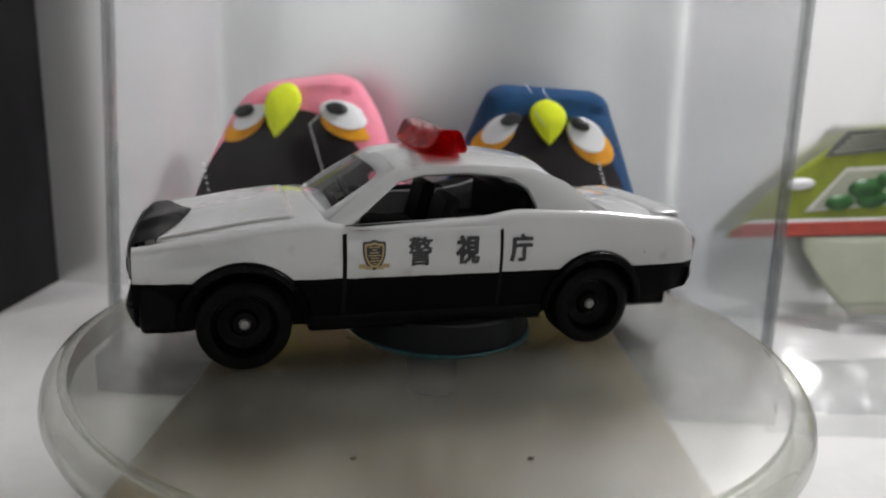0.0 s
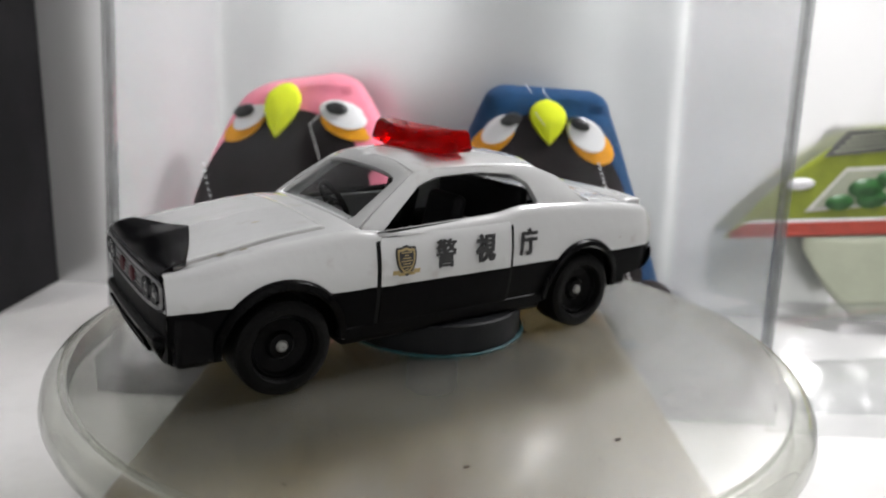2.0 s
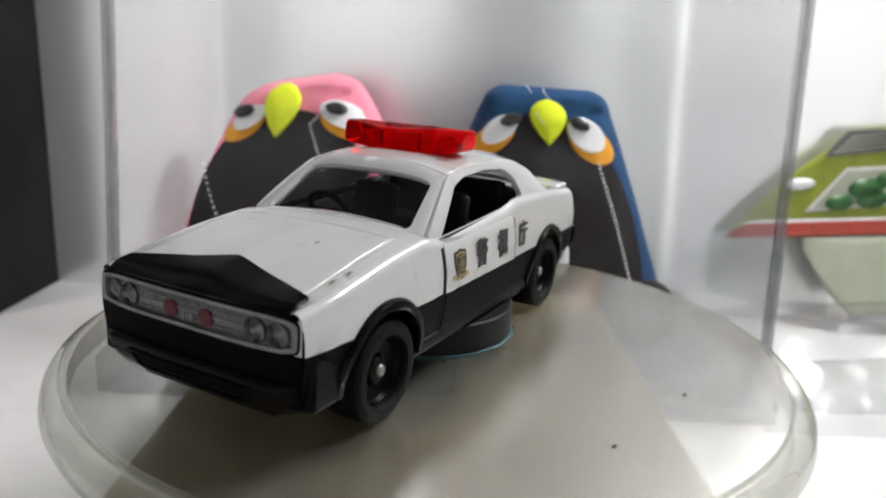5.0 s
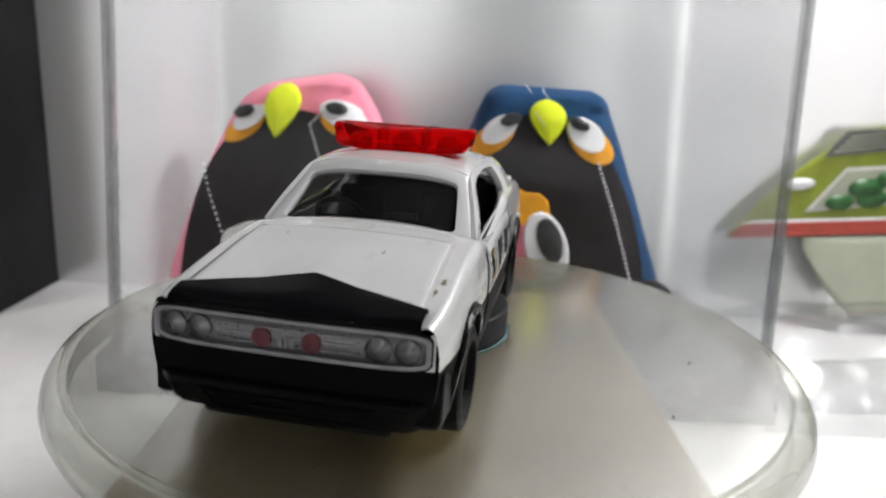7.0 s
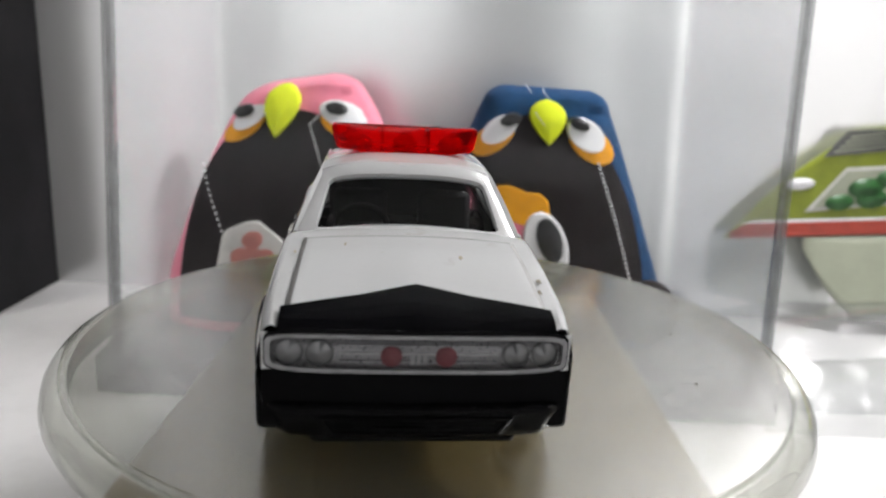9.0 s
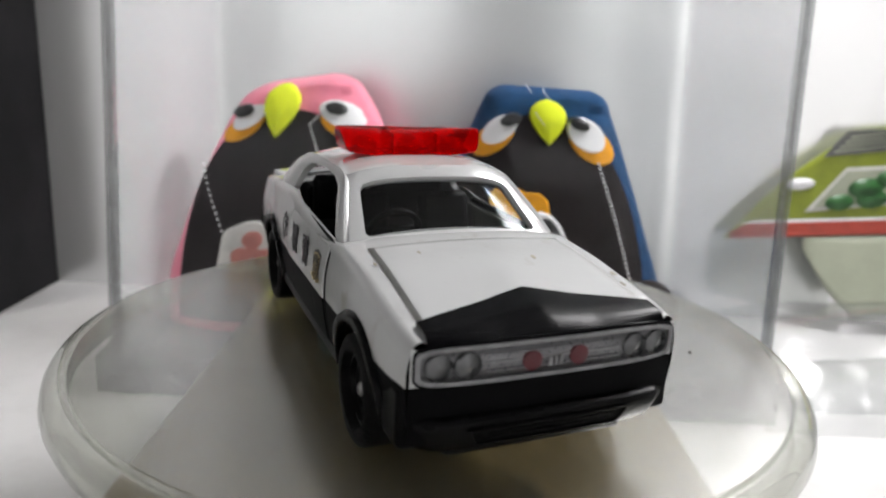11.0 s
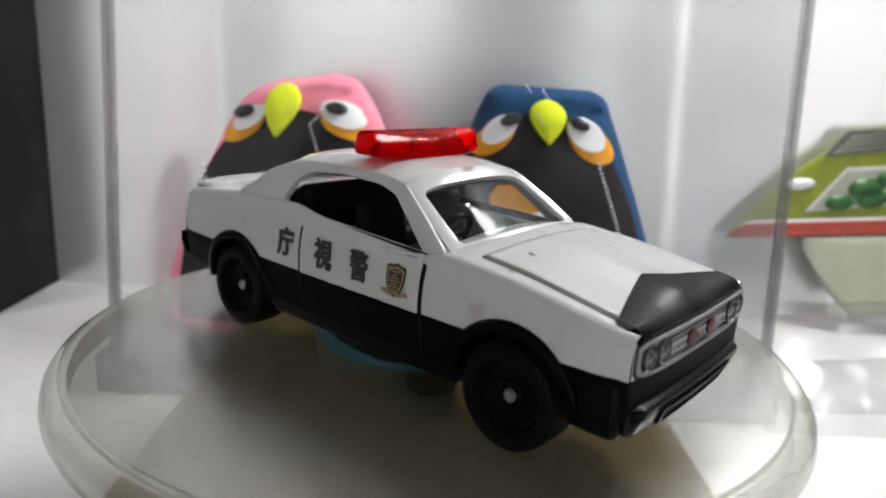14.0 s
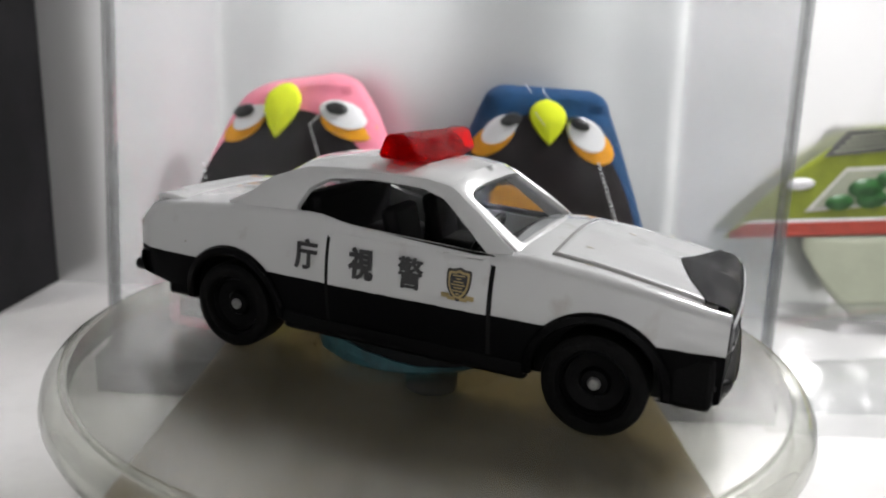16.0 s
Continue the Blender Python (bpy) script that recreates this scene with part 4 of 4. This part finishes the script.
def make_birds():
    b = Bird(-31.8, 28.0, 2.2, 8.8, 18.6, 0.62, "pink felt bird with dark face, button eyes and yellow beak", M_PINK)
    b.patch("dark_face", dome(-31.6, -24, 21.5, 24.6, 0.75, skew=-0.6), M_FACE, 0.45, "dark cloth belly and face")
    for s, ex, ez, rx, rz, turn in ((-1, -41.5, 19.4, 4.2, 1.9, 33), (1, -21.6, 20.9, 5.3, 2.7, -16)):
        b.patch("eye_rim", oval(ex + s * 1.2, ez - 2.1, rx + 0.9, rz + 0.3, turn), M_ORANGE, 0.9, "orange felt under the eye")
        b.patch("eye", oval(ex, ez, rx, rz, turn), M_WHITE, 1.4, "white felt eye")
        b.patch("pupil", oval(ex - 1.4 - (0 if s > 0 else -0.2), ez + 1.3, 2.4, 1.35, turn * 0.5), M_BUTTON, 1.9, "flat black button", dome=0.5)
    b.patch("beak", teardrop(-33.9, 26.9, 3.9, 11.4, -1.8), M_BEAK, 2.0, "lime yellow felt beak", dome=1.2)
    b.stitches((-28.6, 18.6), (-25.5, 9.4), 13)
    b.stitches((-28.4, 18.8), (-27.0, 20.4), 4)
    b.stitches((-52.0, 8.6), (-46.6, -4.6), 12, 0.34)
    b.patch("tag", [(-47.5, -12.5), (-46.6, -6.0), (-45.6, -4.2), (-41.0, -2.2), (-38.6, -2.0), (-34.0, -5.2), (-32.0, -7.4), (-31.6, -12.5), (-36.0, -13.2), (-42.0, -13.2)], M_TAG, 1.0, "grey-white cloth tag with a faded red mark")
    for dx, dz, r in ((-2.6, -2.2, 2.4), (2.4, -2.2, 2.4), (-0.2, 1.4, 2.4), (-0.1, -1.1, 1.6)):
        b.patch("tag_mark", oval(-39.6 + dx, -7.4 + dz, r, r * 0.8, 20, 16), M_TAGRED, 1.3, "faded red printed mark")

    b = Bird(22.2, 28.6, -0.2, 12.4, 14.6, 0.95, "blue felt bird with dark face, button eyes and yellow beak", M_BLUE)
    b.patch("dark_face", dome(20.7, -24, 23.5, 25.2, 0.95), M_FACE, 0.45, "dark cloth belly and face")
    for s, ex, ez, rx, rz, turn in ((-1, 11.7, 19.6, 4.3, 2.4, 36), (1, 30.2, 19.4, 4.7, 3.0, -33)):
        b.patch("eye_rim", oval(ex + s * 1.3, ez - 2.0, rx + 1.0, rz + 0.3, turn), M_ORANGE, 0.9, "orange felt under the eye")
        b.patch("eye", oval(ex, ez, rx, rz, turn), M_WHITE, 1.4, "white felt eye")
        b.patch("pupil", oval(ex - s * 1.9 + 0.3, ez + 2.2, 2.3, 1.3, turn * 0.5), M_BUTTON, 1.9, "flat black button", dome=0.5)
    b.patch("beak", teardrop(21.5, 26.3, 4.1, 9.4, 0.8), M_BEAK, 2.0, "lime yellow felt beak", dome=1.2)
    b.stitches((33.2, 13.6), (37.6, 2.0), 13, 0.36)
    b.stitches((37.9, 1.2), (42.6, -13.5), 15, 0.36)
    bm = bmesh.new()
    bmesh.ops.create_uvsphere(bm, u_segments=24, v_segments=12, radius=1.0, matrix=Matrix.LocRotScale((46.5, 66.0, -18.5), None, (7.0, 5.0, 7.5)))
    part("foot", bm, M_FACE, b.ob, "dark cloth foot")
    b.patch("chick_cap", [(10.4, 6.2), (12.0, 8.0), (14.6, 8.3), (18.2, 6.9), (21.0, 6.8), (22.9, 5.4), (23.4, 2.6), (22.0, 0.4), (18.6, -0.4), (15.5, 0.6), (14.0, -1.4), (12.0, -0.6), (10.6, 2.4)], M_ORANGE, 0.9, "orange felt of a small chick")
    b.patch("chick_cheek", oval(17.4, -5.0, 4.8, 6.8, 25), M_PINK, 0.8, "pale pink felt of a small chick")
    b.patch("chick_eye", oval(23.0, -4.2, 4.6, 7.6, 20), M_WHITE, 1.4, "white felt eye of a small chick")
    b.patch("chick_pupil", oval(23.6, -2.8, 2.7, 5.0, 20), M_BUTTON, 1.8, "black oval pupil", dome=0.3)
    b.patch("chick_pupil", oval(13.0, -3.8, 2.6, 4.6, 8), M_BUTTON, 1.4, "black oval pupil", dome=0.3)


make_birds()


# ---------- bagged card pack ----------
def make_pack():
    p = thing("header_card", "lime green folded header card with a red stripe and round hole", "packaging")
    fold = lambda x: Vector((x, 92.0 + 0.02 * (x - 70), -6.4 + 0.075 * (x - 70)))

    def up(x, t):
        h = 28.5 * t
        f = fold(x)
        return Vector((x + 0.6 * t, f.y + 0.02 * h, f.z + h))

    def outline(x):
        """height of the rounded card at x, as a share"""
        return max(0.0, min(1.0, 1 - ((max(0, 108 - x)) / 36) ** 1.6)) * (0.97 + 0.03 * math.sin(x * 0.1))

    def sheet(x0, x1, lo, hi, off, n=30, m=8, hole=True):
        bm = bmesh.new()
        rows = []
        for k in range(n + 1):
            x = lerp(x0, x1, k / n)
            top = min(hi(x), outline(x))
            bot = min(lo(x), top)
            rows.append([up(x, lerp(bot, top, j / m)) + Vector((0, off, 0)) for j in range(m + 1)])
        grid(bm, rows)
        return bm
    part("card_front", sheet(72.2, 190, lambda x: 0, lambda x: 1, 0, 60), M_LIME, p, solid=0.4)
    part("red_stripe", sheet(73, 190, lambda x: 0.0, lambda x: 0.13, -0.7), M_CARDRED, p, "red printed stripe", solid=0.1)
    part("white_line", sheet(75, 190, lambda x: 0.13, lambda x: 0.155, -0.7), M_WHITE, p, "", solid=0.1)
    # round hole
    bm = bmesh.new()
    bm.faces.new([bm.verts.new(up(88.5 + 3.6 * math.cos(a), 0.47 + 0.052 * math.sin(a)) + Vector((0, -0.75, 0))) for a in np.linspace(0, 2 * math.pi, 24, endpoint=False)])
    part("hang_hole", bm, M_WHITE, p, "white round hanging hole", solid=0.1)

    def slant(x0, x1, t0, t1, mat, off, name, label):
        bm = bmesh.new()
        s = (t1 - t0) * 22
        grid(bm, [[up(x0, t0) + Vector((0, off, 0)), up(x1, t0 + 0.12) + Vector((0, off, 0))], [up(x0 + s, t1) + Vector((0, off, 0)), up(x1 + s, t1 + 0.06) + Vector((0, off, 0))]])
        part(name, bm, mat, p, label, solid=0.1, smooth=False)
    slant(93, 140, 0.70, 0.92, M_CARDGREY, -0.7, "print_panel", "dark printed panel")
    for k in range(4):
        slant(95.2 + k * 1.1, 132, 0.735 + k * 0.04, 0.755 + k * 0.04, M_CARDBACK, -0.95, "print_bar", "pale line of small print")
    slant(91, 150, 0.22, 0.60, M_TAG, -0.7, "print_window", "pale grey printed frame")
    slant(92.6, 150, 0.25, 0.57, M_CARDBACK, -0.95, "print_field", "pale printed field")
    for x, t, w in ((99, 0.30, 4.5), (105, 0.42, 5.5), (111, 0.50, 5.0), (107, 0.32, 5.0), (117, 0.40, 5.5), (121, 0.55, 5.0)):
        bm = bmesh.new()
        bm.faces.new([bm.verts.new(up(x + w * 0.8 * math.cos(a), t + w * 0.016 * math.sin(a)) + Vector((0, -1.2, 0))) for a in np.linspace(0, 2 * math.pi, 20, endpoint=False)])
        part("green_mark", bm, M_CARDGREEN, p, "dark green printed shape", solid=0.1)
    # lower, unprinted half
    bm = bmesh.new()
    rows = []
    for k in range(31):
        x = lerp(92, 190, k / 30)
        f = fold(x)
        d = max(0.02, min(1.0, 1 - (max(0, 105 - x) / 15) ** 1.4))
        rows.append([f + Vector((0, -6.0 * t * d, -19.5 * t * d)) for t in np.linspace(0, 1, 8)])
    grid(bm, rows)
    part("card_back", bm, M_CARDBACK, p, "pale unprinted back of the card", solid=0.4)

    p.scale = (1.09,) * 3
    p.location = (0.0, 0.00756, -0.00289)

    bag = thing("plastic_bag", "crumpled clear plastic bag lying on the white shelf", "bag")
    rng = random.Random(11)

    def film(x0, x1, y0, y1, nx, ny, high, rough):
        bm = bmesh.new()
        rows = []
        for k in range(nx + 1):
            row = []
            for j in range(ny + 1):
                u, v = k / nx, j / ny
                x, y = lerp(x0, x1, u) + rng.uniform(-1, 1) * rough, lerp(y0, y1, v) + rng.uniform(-1, 1) * rough
                n1 = noise.noise(Vector((x * 0.05, y * 0.05, 3)))
                h = high * math.sin(math.pi * min(0.75, v * 0.8)) * (1 - math.exp(-6 * u)) + 2.0 * n1 + rng.uniform(-1, 1) * rough * 0.7 * (v > 0)
                row.append((x, y, FZ + max(0.25, h)))
            rows.append(row)
        grid(bm, rows)
        bmesh.ops.triangulate(bm, faces=bm.faces)
        return bm
    # grey sheet close to the wall, standing in for shade of card and bag
    bm = bmesh.new()
    rows = []
    for k in range(27):
        u = k / 26
        x = lerp(76, 112, u)
        top = 1 + 6 * u
        rows.append([(x + 0.6 * math.sin(j * 1.7 + k * 0.6), 112.2 - 2.5 * (1 - j / 9) - 1.1 * noise.noise(Vector((k * 0.3, j * 0.5, 2.0))), lerp(FZ + 8 - 6 * u, -10 + top, j / 9)) for j in range(10)])
    grid(bm, rows)
    f = part("wall_shade", bm, M_SHADE_FILM, bag, "dull grey film painting the shade beside the card")
    f.visible_shadow = False
    for name, a in (("film", (60, 190, 52, 100, 40, 18, 16, 0.45)), ("flap", (66, 190, 42, 70, 30, 9, 9, 0.5))):
        f = part(name, film(*a), M_BAG, bag, "thin creased clear film")
        f.visible_shadow = False


make_pack()


# ---------- what turns ----------
def motions():
    times = [0.5 * k for k in range(33)]
    spin = lambda t: pose(0, 0, 0, 0, 0, -162.2 + 8.685 * t)
    seat = pose(0.0023, -0.0046, 0.0)
    walk(DISC, [(t, pose(0, 0, 0, 0, 0, -175.0 + 8.685 * t)) for t in times])
    walk(PAD, [(t, spin(t) @ pose(-0.0012, -0.0024, 0.0)) for t in times])
    walk(CAR, [(t, spin(t) @ seat) for t in times])


motions()
